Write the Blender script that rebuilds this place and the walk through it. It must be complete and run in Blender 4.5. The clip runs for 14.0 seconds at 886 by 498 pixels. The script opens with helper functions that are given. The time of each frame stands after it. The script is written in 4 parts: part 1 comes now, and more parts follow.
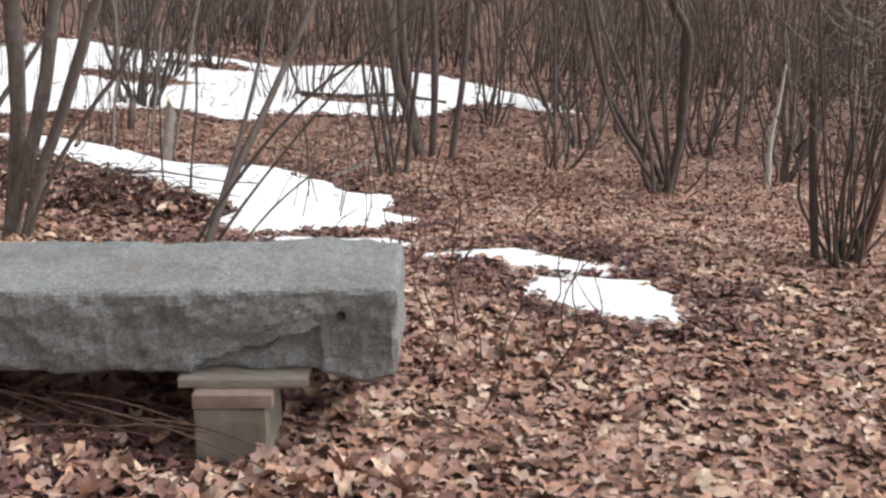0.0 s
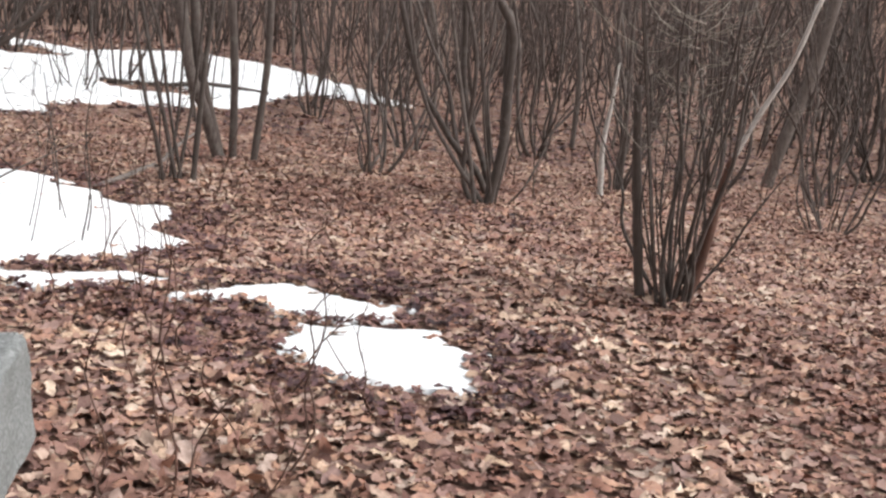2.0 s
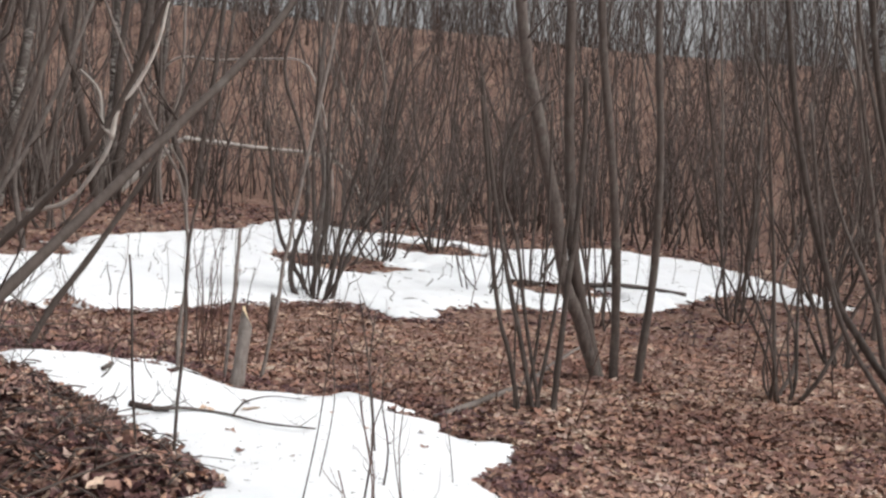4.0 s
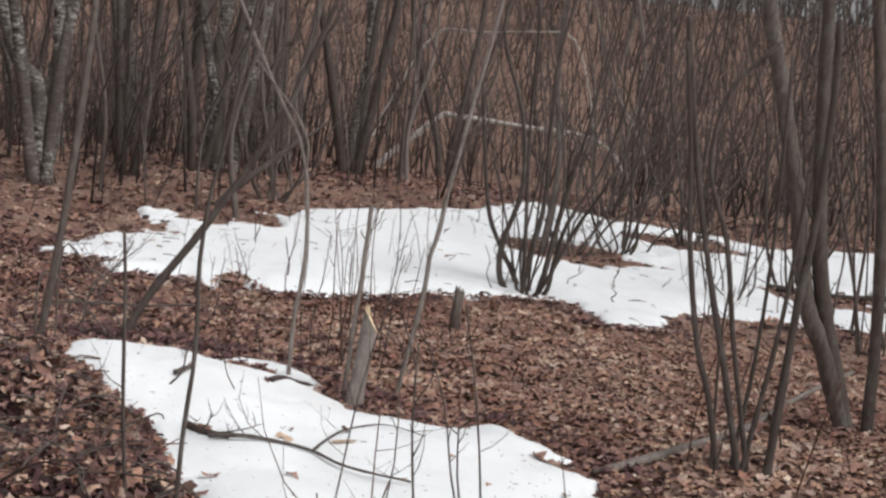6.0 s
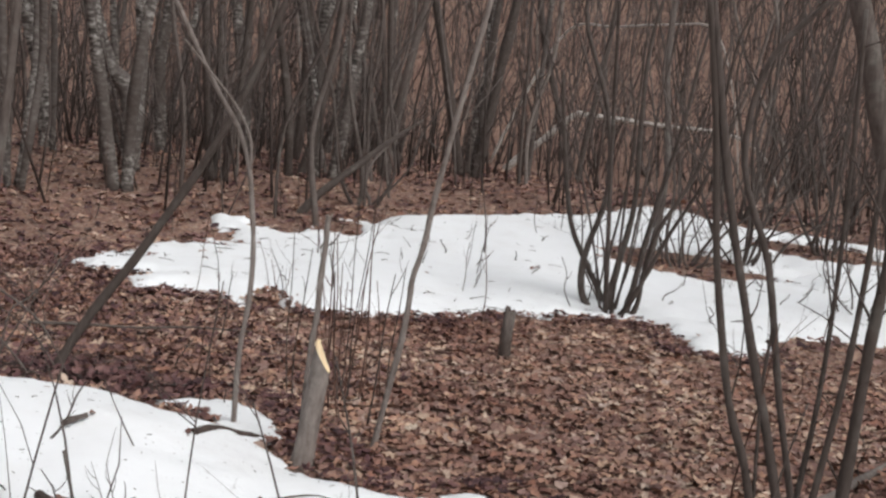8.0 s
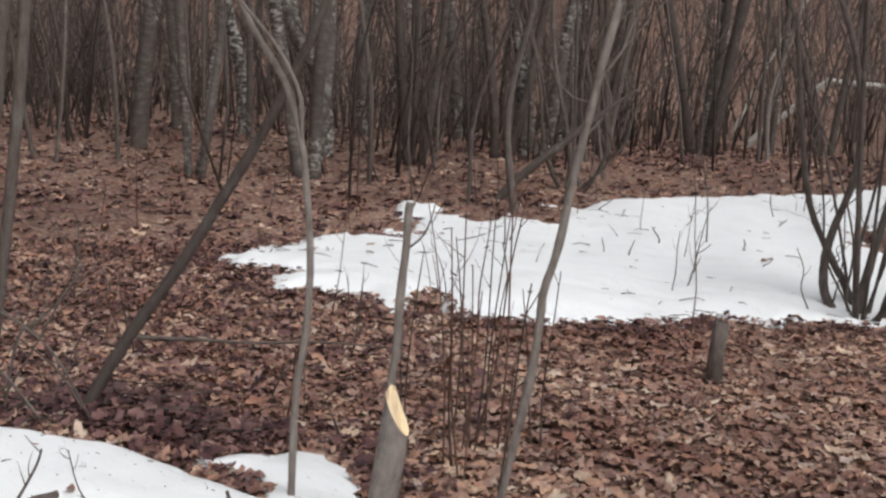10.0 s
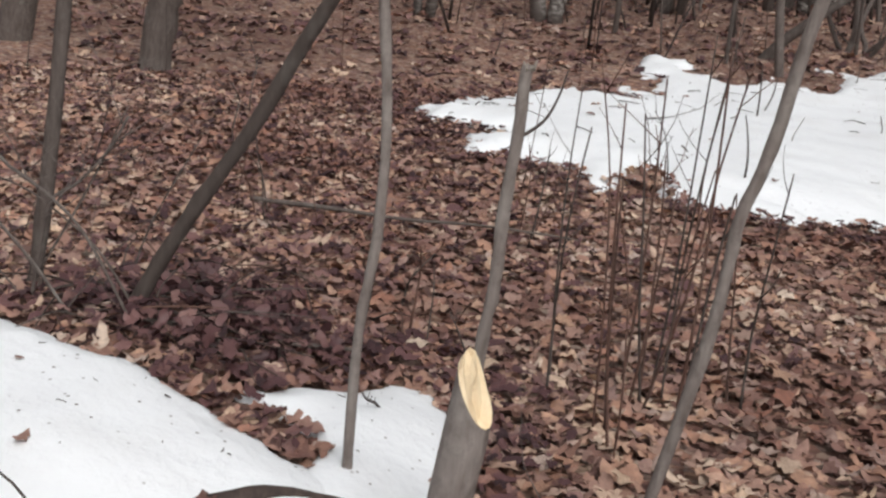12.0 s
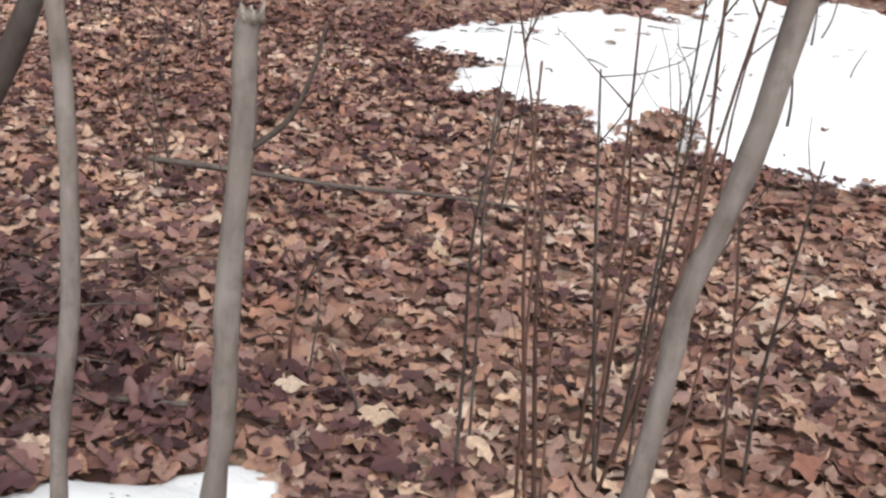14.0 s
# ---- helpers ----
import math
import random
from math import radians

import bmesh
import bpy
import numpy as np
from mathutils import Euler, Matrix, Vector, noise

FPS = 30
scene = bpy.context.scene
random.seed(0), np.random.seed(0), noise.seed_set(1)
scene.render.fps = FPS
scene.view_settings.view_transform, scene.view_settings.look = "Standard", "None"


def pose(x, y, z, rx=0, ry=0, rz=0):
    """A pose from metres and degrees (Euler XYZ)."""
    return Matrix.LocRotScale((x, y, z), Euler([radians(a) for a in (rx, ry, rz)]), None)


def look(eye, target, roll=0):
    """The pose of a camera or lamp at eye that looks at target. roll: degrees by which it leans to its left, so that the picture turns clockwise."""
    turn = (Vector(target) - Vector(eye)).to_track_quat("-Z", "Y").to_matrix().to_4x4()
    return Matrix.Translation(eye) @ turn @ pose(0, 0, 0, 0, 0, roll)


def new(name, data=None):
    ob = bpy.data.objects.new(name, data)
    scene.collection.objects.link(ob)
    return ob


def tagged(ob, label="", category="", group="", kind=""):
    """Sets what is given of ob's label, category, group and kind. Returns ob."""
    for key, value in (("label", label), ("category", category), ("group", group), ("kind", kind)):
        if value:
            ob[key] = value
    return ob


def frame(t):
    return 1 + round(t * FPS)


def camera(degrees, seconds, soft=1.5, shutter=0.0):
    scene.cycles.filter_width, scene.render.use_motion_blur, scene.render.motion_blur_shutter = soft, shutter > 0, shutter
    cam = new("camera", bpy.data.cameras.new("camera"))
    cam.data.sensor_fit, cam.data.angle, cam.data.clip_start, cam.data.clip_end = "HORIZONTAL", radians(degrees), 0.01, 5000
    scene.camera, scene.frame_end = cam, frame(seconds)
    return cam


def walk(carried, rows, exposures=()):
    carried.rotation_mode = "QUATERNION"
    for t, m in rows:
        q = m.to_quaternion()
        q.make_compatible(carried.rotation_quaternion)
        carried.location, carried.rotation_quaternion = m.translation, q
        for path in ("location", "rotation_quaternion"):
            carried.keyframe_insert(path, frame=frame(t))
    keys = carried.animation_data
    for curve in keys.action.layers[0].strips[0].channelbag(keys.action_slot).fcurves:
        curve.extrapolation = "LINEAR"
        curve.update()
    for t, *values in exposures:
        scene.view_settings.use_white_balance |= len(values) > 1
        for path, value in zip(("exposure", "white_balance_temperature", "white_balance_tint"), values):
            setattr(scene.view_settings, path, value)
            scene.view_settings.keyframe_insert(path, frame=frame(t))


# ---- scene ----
cam = camera(42.0, 14.0, soft=2.5)
PATH = [
    (0, (-0.014, -0.54, 1.289), (-0.275, 1.409, 0.922), 5.1),
    (0.5, (-0.101, -0.246, 1.383), (-0.25, 1.679, 0.86), 7.4),
    (1, (0.011, 0.067, 1.378), (-0.034, 2.005, 0.883), 4.9),
    (1.5, (0.229, 0.391, 1.407), (0.27, 2.362, 1.074), 3.3),
    (2, (0.278, 0.69, 1.358), (0.27, 2.656, 0.994), 6.6),
    (2.5, (0.278, 1.155, 1.438), (0.144, 3.127, 1.134), 6.6),
    (3, (0.313, 1.562, 1.414), (-0.025, 3.525, 1.232), 7.2),
    (3.5, (0.59, 1.859, 1.49), (-0.07, 3.744, 1.393), 5.5),
    (3.7, (0.588, 2.009, 1.502), (-0.131, 3.873, 1.399), 4.9),
    (5.8, (0.29, 4.089, 1.465), (-0.918, 5.67, 1.271), 7.3),
    (6, (0.288, 4.227, 1.485), (-0.929, 5.801, 1.29), 6.8),
    (6.5, (0.373, 4.653, 1.529), (-0.889, 6.186, 1.285), 3.5),
    (7, (0.343, 4.993, 1.553), (-0.947, 6.502, 1.312), 3.8),
    (7.5, (0.191, 5.41, 1.554), (-1.162, 6.865, 1.327), 6.4),
    (8, (0.104, 5.794, 1.52), (-1.326, 7.175, 1.3), 6.0),
    (8.5, (-0.086, 6.195, 1.508), (-1.607, 7.468, 1.248), 5.1),
    (8.7, (-0.204, 6.335, 1.49), (-1.761, 7.562, 1.231), 5.9),
    (10.8, (-1.29, 7.705, 1.365), (-3.042, 8.601, 1.01), 4.3),
    (11, (-1.392, 7.831, 1.352), (-3.163, 8.669, 0.951), 5.3),
    (11.5, (-1.647, 8.083, 1.349), (-3.461, 8.717, 0.794), 4.2),
    (11.6, (-1.693, 8.098, 1.348), (-3.512, 8.719, 0.793), 5.4),
    (12, (-1.838, 8.072, 1.338), (-3.647, 8.7, 0.761), 6.1),
    (12.5, (-2.022, 8.162, 1.3), (-3.837, 8.719, 0.669), 8.1),
    (13, (-2.305, 8.496, 1.325), (-4.114, 8.992, 0.632), 5.6),
    (13.5, (-2.419, 8.627, 1.347), (-4.235, 9.131, 0.677), 4.5),
    (14, (-2.743, 8.784, 1.26), (-4.533, 9.309, 0.538), 5.8),
]
walk(cam, [(t, look(eye, target, roll)) for t, eye, target, roll in PATH],
     [(0, 0.6), (2, 0.72), (2.5, 0.6), (3.0, 0.52), (3.6, 0.4), (6, 0.02), (8.7, -0.03), (10.8, -0.06), (12.5, 0.03), (13.0, 0.2), (14, 0.46)])

# ---- light ----
SUN_EL, SUN_ROT = radians(50), radians(85)
world = bpy.data.worlds.new("overcast_sky")
scene.world = world
world.use_nodes = True
wn, wl = world.node_tree.nodes, world.node_tree.links
sky = wn.new("ShaderNodeTexSky")
sky.sky_type, sky.sun_disc = "NISHITA", False
sky.sun_elevation, sky.sun_rotation = SUN_EL, SUN_ROT
sky.air_density, sky.dust_density = 1.0, 6.0
pale = wn.new("ShaderNodeHueSaturation")
pale.inputs["Saturation"].default_value = 0.12
wl.new(sky.outputs[0], pale.inputs["Color"])
wl.new(pale.outputs[0], wn["Background"].inputs["Color"])
wn["Background"].inputs["Strength"].default_value = 0.15
sun_data = bpy.data.lights.new("sun", "SUN")
sun_data.energy, sun_data.angle, sun_data.color = 0.2, radians(45), (1.0, 0.96, 0.9)
sun = new("sun", sun_data)
sun.matrix_world = look((0, 0, 30), (30 * math.sin(SUN_ROT) * -0.7, 30 * math.cos(SUN_ROT) * -0.7, 0))


# ---- materials ----
class Mat:
    """A small builder of node materials."""

    def __init__(self, name, rough=0.8):
        self.m = bpy.data.materials.new(name)
        self.m.use_nodes = True
        self.n, self.l = self.m.node_tree.nodes, self.m.node_tree.links
        self.b = self.n["Principled BSDF"]
        self.b.inputs["Roughness"].default_value = rough
        self.b.inputs["Specular IOR Level"].default_value = 0.25

    def coord(self, scale=(1, 1, 1), kind="Object"):
        c, mp = self.n.new("ShaderNodeTexCoord"), self.n.new("ShaderNodeMapping")
        mp.inputs["Scale"].default_value = scale
        self.l.new(c.outputs[kind], mp.inputs[0])
        return mp.outputs[0]

    def noise(self, scale, detail=4, vec=None, rough=0.6):
        t = self.n.new("ShaderNodeTexNoise")
        t.inputs["Scale"].default_value, t.inputs["Detail"].default_value, t.inputs["Roughness"].default_value = scale, detail, rough
        self.l.new(vec or self.coord(), t.inputs["Vector"])
        return t.outputs["Fac"]

    def voronoi(self, scale, vec=None, out="Color", feature="F1"):
        t = self.n.new("ShaderNodeTexVoronoi")
        t.feature = feature
        t.inputs["Scale"].default_value = scale
        self.l.new(vec or self.coord(), t.inputs["Vector"])
        return t.outputs[out]

    def island(self):
        return self.n.new("ShaderNodeNewGeometry").outputs["Random Per Island"]

    def objrandom(self):
        return self.n.new("ShaderNodeObjectInfo").outputs["Random"]

    def ramp(self, fac, stops, constant=False):
        r = self.n.new("ShaderNodeValToRGB")
        r.color_ramp.interpolation = "CONSTANT" if constant else "LINEAR"
        e = r.color_ramp.elements
        while len(e) < len(stops):
            e.new(0.5)
        for i, (p, c) in enumerate(stops):
            e[i].position, e[i].color = p, (*c, 1)
        self.l.new(fac, r.inputs[0])
        return r.outputs[0]

    def mix(self, fac, a, b, mode="MIX"):
        x = self.n.new("ShaderNodeMix")
        x.data_type, x.blend_type = "RGBA", mode
        for s, v in ((0, fac), (6, a), (7, b)):
            if isinstance(v, (int, float)):
                x.inputs[s].default_value = v
            elif isinstance(v, tuple):
                x.inputs[s].default_value = (*v, 1)
            else:
                self.l.new(v, x.inputs[s])
        return x.outputs[2]

    def math(self, op, a, b=0.0):
        x = self.n.new("ShaderNodeMath")
        x.operation = op
        for s, v in ((0, a), (1, b)):
            if isinstance(v, (int, float)):
                x.inputs[s].default_value = v
            else:
                self.l.new(v, x.inputs[s])
        return x.outputs[0]

    def done(self, colour, height=None, strength=0.4, dist=0.01, rough=None):
        if isinstance(colour, tuple):
            self.b.inputs["Base Color"].default_value = (*colour, 1)
        else:
            self.l.new(colour, self.b.inputs["Base Color"])
        if height is not None:
            bp = self.n.new("ShaderNodeBump")
            bp.inputs["Strength"].default_value, bp.inputs["Distance"].default_value = strength, dist
            self.l.new(height, bp.inputs["Height"])
            self.l.new(bp.outputs[0], self.b.inputs["Normal"])
        if rough is not None:
            self.l.new(rough, self.b.inputs["Roughness"])
        return self.m


def leaf_palette(m, fac):
    return m.ramp(fac, [(0.0, (0.09, 0.046, 0.042)), (0.14, (0.24, 0.12, 0.095)), (0.3, (0.45, 0.27, 0.2)), (0.44, (0.32, 0.21, 0.19)),
                        (0.58, (0.6, 0.375, 0.255)), (0.7, (0.4, 0.2, 0.14)), (0.8, (0.54, 0.43, 0.37)), (0.9, (0.7, 0.5, 0.35)), (1.0, (0.76, 0.63, 0.51))])


def mat_leaf():
    m = Mat("dry_leaf", 0.62)
    col = leaf_palette(m, m.island())
    vein = m.noise(120, 4)
    blotch = m.noise(38, 5)
    col = m.mix(m.ramp(blotch, [(0.38, (0, 0, 0)), (0.8, (0.8, 0.8, 0.8))]), col, (0.17, 0.1, 0.08))
    col = m.mix(m.ramp(vein, [(0.4, (0, 0, 0)), (0.7, (0.2, 0.2, 0.2))]), col, (0.5, 0.36, 0.3))
    damp = m.noise(0.7, 3)
    col = m.mix(m.ramp(damp, [(0.42, (0, 0, 0)), (0.62, (0.75, 0.75, 0.75))]), col, m.mix(1.0, col, (0.55, 0.42, 0.42), "MULTIPLY"))
    return m.done(col, m.noise(90, 3), 0.35, 0.004)


# Sodden leaves; their dark tone also stands in for shade under the bench.
def mat_wet_shade_leaf():
    m = Mat("sodden_and_shaded_leaf", 0.45)
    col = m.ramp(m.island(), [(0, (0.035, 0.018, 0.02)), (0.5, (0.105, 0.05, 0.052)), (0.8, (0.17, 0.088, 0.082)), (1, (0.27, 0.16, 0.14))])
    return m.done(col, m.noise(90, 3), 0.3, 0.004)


def mat_single_leaf():
    m = Mat("dry_single_leaf", 0.6)
    col = leaf_palette(m, m.objrandom())
    col = m.mix(m.ramp(m.noise(38, 5), [(0.35, (0, 0, 0)), (0.75, (1, 1, 1))]), col, (0.13, 0.075, 0.055))
    return m.done(col, m.noise(90, 3), 0.35, 0.004)


def mat_litter():
    m = Mat("leaf_litter_ground", 0.9)
    warp = m.coord()
    near = m.voronoi(26, warp)
    sep = m.n.new("ShaderNodeSeparateColor")
    m.l.new(near, sep.inputs[0])
    col = leaf_palette(m, sep.outputs[0])
    col = m.mix(0.45, col, (0.09, 0.05, 0.042))
    big = m.noise(0.35, 4)
    col = m.mix(m.ramp(big, [(0.35, (0, 0, 0)), (0.7, (0.7, 0.7, 0.7))]), col, (0.1, 0.05, 0.04))
    return m.done(col, m.voronoi(26, warp, "Distance"), 0.8, 0.03)


def mat_snow():
    m = Mat("old_snow", 0.55)
    grime = m.noise(2.2, 6)
    col = m.mix(m.ramp(grime, [(0.5, (0, 0, 0)), (0.85, (0.35, 0.35, 0.35))]), (0.86, 0.88, 0.9), (0.62, 0.6, 0.58))
    specks = m.voronoi(24, None, "Distance")
    keep = m.ramp(m.noise(3.1, 3), [(0.45, (0, 0, 0)), (0.6, (1, 1, 1))])
    dots = m.ramp(specks, [(0.06, (1, 1, 1)), (0.13, (0, 0, 0))])
    col = m.mix(m.mix(1.0, dots, keep, "MULTIPLY"), col, (0.12, 0.09, 0.075))
    m.b.inputs["Subsurface Weight"].default_value = 0.0
    return m.done(col, m.noise(14, 6), 0.5, 0.02)


def mat_bark(name, a, b, lichen=0.25, spec=(0.34, 0.34, 0.31)):
    m = Mat(name, 0.85)
    v = m.coord((9, 9, 2.2))
    f = m.noise(5, 6, v)
    tint = m.objrandom()
    col = m.mix(m.ramp(f, [(0.3, (0, 0, 0)), (0.72, (1, 1, 1))]), a, b)
    col = m.mix(m.ramp(m.noise(7, 3), [(0.55, (0, 0, 0)), (0.68, (lichen, lichen, lichen))]), col, spec)
    col = m.mix(m.math("MULTIPLY", tint, 0.5), col, (0.075, 0.058, 0.05))
    col = m.mix(m.ramp(m.noise(34, 5), [(0.5, (0, 0, 0)), (0.72, (0.45, 0.45, 0.45))]), col, (0.075, 0.06, 0.052))
    return m.done(col, f, 0.5, 0.006)


def mat_birch():
    m = Mat("birch_bark", 0.7)
    bands = m.noise(4, 5, m.coord((2.5, 2.5, 5)))
    col = m.ramp(bands, [(0.42, (0.04, 0.035, 0.03)), (0.52, (0.22, 0.2, 0.185)), (0.66, (0.56, 0.54, 0.51))])
    col = m.mix(m.ramp(m.noise(0.9, 3), [(0.38, (0, 0, 0)), (0.56, (0.9, 0.9, 0.9))]), col, (0.1, 0.083, 0.075))
    return m.done(col, bands, 0.4, 0.01)


def mat_thicket():
    m = Mat("thicket_bark", 0.9)
    col = m.ramp(m.island(), [(0, (0.045, 0.036, 0.033)), (0.4, (0.085, 0.068, 0.062)), (0.7, (0.125, 0.102, 0.093)), (0.9, (0.2, 0.172, 0.157)), (1, (0.12, 0.064, 0.048))])
    col = m.mix(m.ramp(m.noise(6, 4), [(0.35, (0, 0, 0)), (0.7, (0.6, 0.6, 0.6))]), col, (0.07, 0.055, 0.05))
    return m.done(col)


def mat_granite():
    m = Mat("rough_granite", 0.85)
    grain = m.voronoi(150, None, "Color")
    sep = m.n.new("ShaderNodeSeparateColor")
    m.l.new(grain, sep.inputs[0])
    col = m.ramp(sep.outputs[0], [(0, (0.17, 0.178, 0.178)), (0.4, (0.225, 0.235, 0.235)), (0.8, (0.27, 0.28, 0.28)), (1, (0.34, 0.35, 0.35))])
    stain = m.noise(5, 6)
    col = m.mix(m.ramp(stain, [(0.42, (0, 0, 0)), (0.7, (0.55, 0.55, 0.55))]), col, (0.13, 0.135, 0.13))
    rust = m.noise(3.1, 4, m.coord((1, 1, 2.5)))
    col = m.mix(m.ramp(rust, [(0.66, (0, 0, 0)), (0.76, (0.45, 0.45, 0.45))]), col, (0.2, 0.12, 0.09))
    return m.done(col, m.noise(30, 10, None, 0.72), 0.6, 0.02)


def mat_plain(name, a, b, scale=9, rough=0.85, stretch=(1, 1, 1), bump=0.3):
    m = Mat(name, rough)
    f = m.noise(scale, 6, m.coord(stretch))
    return m.done(m.mix(m.ramp(f, [(0.3, (0, 0, 0)), (0.7, (1, 1, 1))]), a, b), f, bump, 0.006)


WET_SHADE_LEAF = mat_wet_shade_leaf()
LEAF, LEAF1, LITTER, SNOW = mat_leaf(), mat_single_leaf(), mat_litter(), mat_snow()
BARK = mat_bark("grey_bark", (0.085, 0.069, 0.062), (0.2, 0.168, 0.153))
SMOOTH = mat_bark("smooth_grey_bark", (0.16, 0.132, 0.118), (0.3, 0.262, 0.24), 0.45, (0.36, 0.33, 0.3))
DARK = mat_bark("dark_bark", (0.055, 0.045, 0.04), (0.13, 0.107, 0.097), 0.2)
REDTWIG = mat_bark("reddish_twig", (0.1, 0.05, 0.04), (0.18, 0.1, 0.075), 0.1)
PALE = mat_bark("dead_pale_wood", (0.38, 0.34, 0.29), (0.55, 0.5, 0.44), 0.1)
WHITE = mat_bark("peeling_white_bark", (0.5, 0.46, 0.42), (0.74, 0.71, 0.67), 0.2, (0.3, 0.27, 0.24))
BIRCH, THICKET, GRANITE = mat_birch(), mat_thicket(), mat_granite()
CUT = mat_plain("fresh_cut_wood", (0.76, 0.58, 0.36), (0.86, 0.72, 0.5), 12, 0.7, (6, 6, 1))
BOARD = mat_plain("weathered_board", (0.2, 0.175, 0.15), (0.33, 0.29, 0.255), 6, 0.85, (2, 14, 14))
BLOCK = mat_plain("lichened_block", (0.17, 0.155, 0.125), (0.31, 0.28, 0.235), 7, 0.9)
CAPROCK = mat_plain("brown_stone", (0.2, 0.14, 0.115), (0.34, 0.26, 0.22), 8, 0.9)
# Near-black colour paints the shade inside the bench's drill hole.
HOLE_SHADE = mat_plain("hole_shade", (0.02, 0.02, 0.02), (0.05, 0.05, 0.05))
ROT = mat_plain("wet_rotten_wood", (0.03, 0.022, 0.02), (0.09, 0.065, 0.055), 8, 0.7, (1, 6, 6))


# ---- shape helpers ----
def part(name, data, material, parent=None, label="", smooth=True):
    verts, faces = data
    me = bpy.data.meshes.new(name)
    me.from_pydata([tuple(v) for v in verts], [], faces)
    me.materials.append(material)
    if smooth:
        me.shade_smooth()
    ob = new(name, me)
    if parent is not None:
        ob.parent = parent
    if label:
        ob["label"] = label
    return ob


def spline(pts, steps=4):
    """A smooth line through the given points."""
    p = [Vector(q) for q in pts]
    if len(p) < 3:
        return p
    out = []
    for i in range(len(p) - 1):
        a, b, c, d = p[max(i - 1, 0)], p[i], p[i + 1], p[min(i + 2, len(p) - 1)]
        for k in range(steps):
            t = k / steps
            out.append(0.5 * (2 * b + (c - a) * t + (2 * a - 5 * b + 4 * c - d) * t * t + (3 * b - a - 3 * c + d) * t ** 3))
    return out + [p[-1]]


def tube(data, pts, r0, r1, sides=7, rng=None, power=1.0):
    """Adds a tapered tube along pts to data, a pair of lists."""
    verts, faces = data
    first, n = len(verts), len(pts)
    side = None
    for i, p in enumerate(pts):
        d = (pts[min(i + 1, n - 1)] - pts[max(i - 1, 0)]).normalized()
        if side is None:
            side = d.orthogonal().normalized()
        side = (side - d * side.dot(d)).normalized()
        up = d.cross(side)
        r = (r0 + (r1 - r0) * (i / (n - 1)) ** power) * (1 + (rng.uniform(-0.07, 0.1) if rng else 0))
        for k in range(sides):
            a = 2 * math.pi * k / sides
            w = r * (1 + (rng.uniform(-0.09, 0.09) if rng else 0))
            verts.append(p + side * math.cos(a) * w + up * math.sin(a) * w)
    for i in range(n - 1):
        for k in range(sides):
            a, b = first + i * sides + k, first + i * sides + (k + 1) % sides
            faces.append((a, b, b + sides, a + sides))
    faces.append(tuple(first + (n - 1) * sides + k for k in range(sides)))
    faces.append(tuple(first + sides - 1 - k for k in range(sides)))
    return data


def twigs(data, pts, count, length, r, rng, start=0.35, rise=0.8, level=1):
    """Adds side twigs to data along a stem."""
    n = len(pts)
    for _ in range(count):
        u = rng.uniform(start, 0.98)
        i = min(int(u * (n - 1)), n - 2)
        p = pts[i].lerp(pts[i + 1], u * (n - 1) - i)
        a = rng.uniform(0, 2 * math.pi)
        d = Vector((math.cos(a), math.sin(a), rise * rng.uniform(0.2, 1.8))).normalized()
        ln = length * rng.uniform(0.35, 1.0)
        bend = Vector((rng.uniform(-0.25, 0.25), rng.uniform(-0.25, 0.25), rng.uniform(0.0, 0.35)))
        tw = [p, p + d * ln * 0.33, p + (d + bend * 0.6).normalized() * ln * 0.68, p + (d + bend * 1.3).normalized() * ln]
        tube(data, tw, r * rng.uniform(0.6, 1.1), r * 0.25, 4)
        if level > 0:
            twigs(data, tw, 2, ln * 0.5, r * 0.55, rng, 0.3, rise, level - 1)


def smooth01(a, b, v):
    u = np.clip((v - a) / (b - a), 0, 1)
    return u * u * (3 - 2 * u)


def ground_z(x, y):
    """The height of the ground: nearly level, with a few swells, and a wooded rise far off."""
    x, y = np.asarray(x, float), np.asarray(y, float)

    def bump(cx, cy, s):
        return np.exp(-((x - cx) ** 2 + (y - cy) ** 2) / (2 * s * s))

    r, a = np.hypot(x, y - 4), np.degrees(np.arctan2(x, y - 4))
    h = 0.14 * bump(1.5, 6.4, 1.3) - 0.14 * bump(-1.5, 8.3, 0.7) - 0.1 * bump(-5.3, 10.6, 1.6) + 0.19 * bump(-4.55, 7.95, 0.65) - 0.075 * bump(-1.15, 2.5, 0.4) + 0.5 * smooth01(12, 20, r)
    rough = 0.012 * np.sin(x * 3.1 + 1.3 * np.sin(y * 1.7)) * np.sin(y * 3.7 + x) + 0.008 * np.sin(x * 9 + y * 4) * np.sin(y * 8 - x * 3)
    return h + rough + smooth01(30, 75, r) * (10.5 - 1.8 * smooth01(-30, 25, a) - 2 * smooth01(35, 70, -a))


def gz(x, y):
    return float(ground_z(x, y))


def distance_in(poly, x, y):
    """How far points lie inside an outline (negative: outside)."""
    p = np.array(poly)
    q = np.roll(p, -1, axis=0)
    best, inside = np.full(x.shape, 1e9), np.zeros(x.shape, bool)
    for (ax, ay), (bx, by) in zip(p, q):
        dx, dy = bx - ax, by - ay
        t = np.clip(((x - ax) * dx + (y - ay) * dy) / (dx * dx + dy * dy + 1e-9), 0, 1)
        best = np.minimum(best, np.hypot(x - ax - t * dx, y - ay - t * dy))
        cross = ((ay > y) != (by > y)) & (x < dx * (y - ay) / (dy if abs(dy) > 1e-9 else 1e-9) + ax)
        inside ^= cross
    return np.where(inside, best, -best)


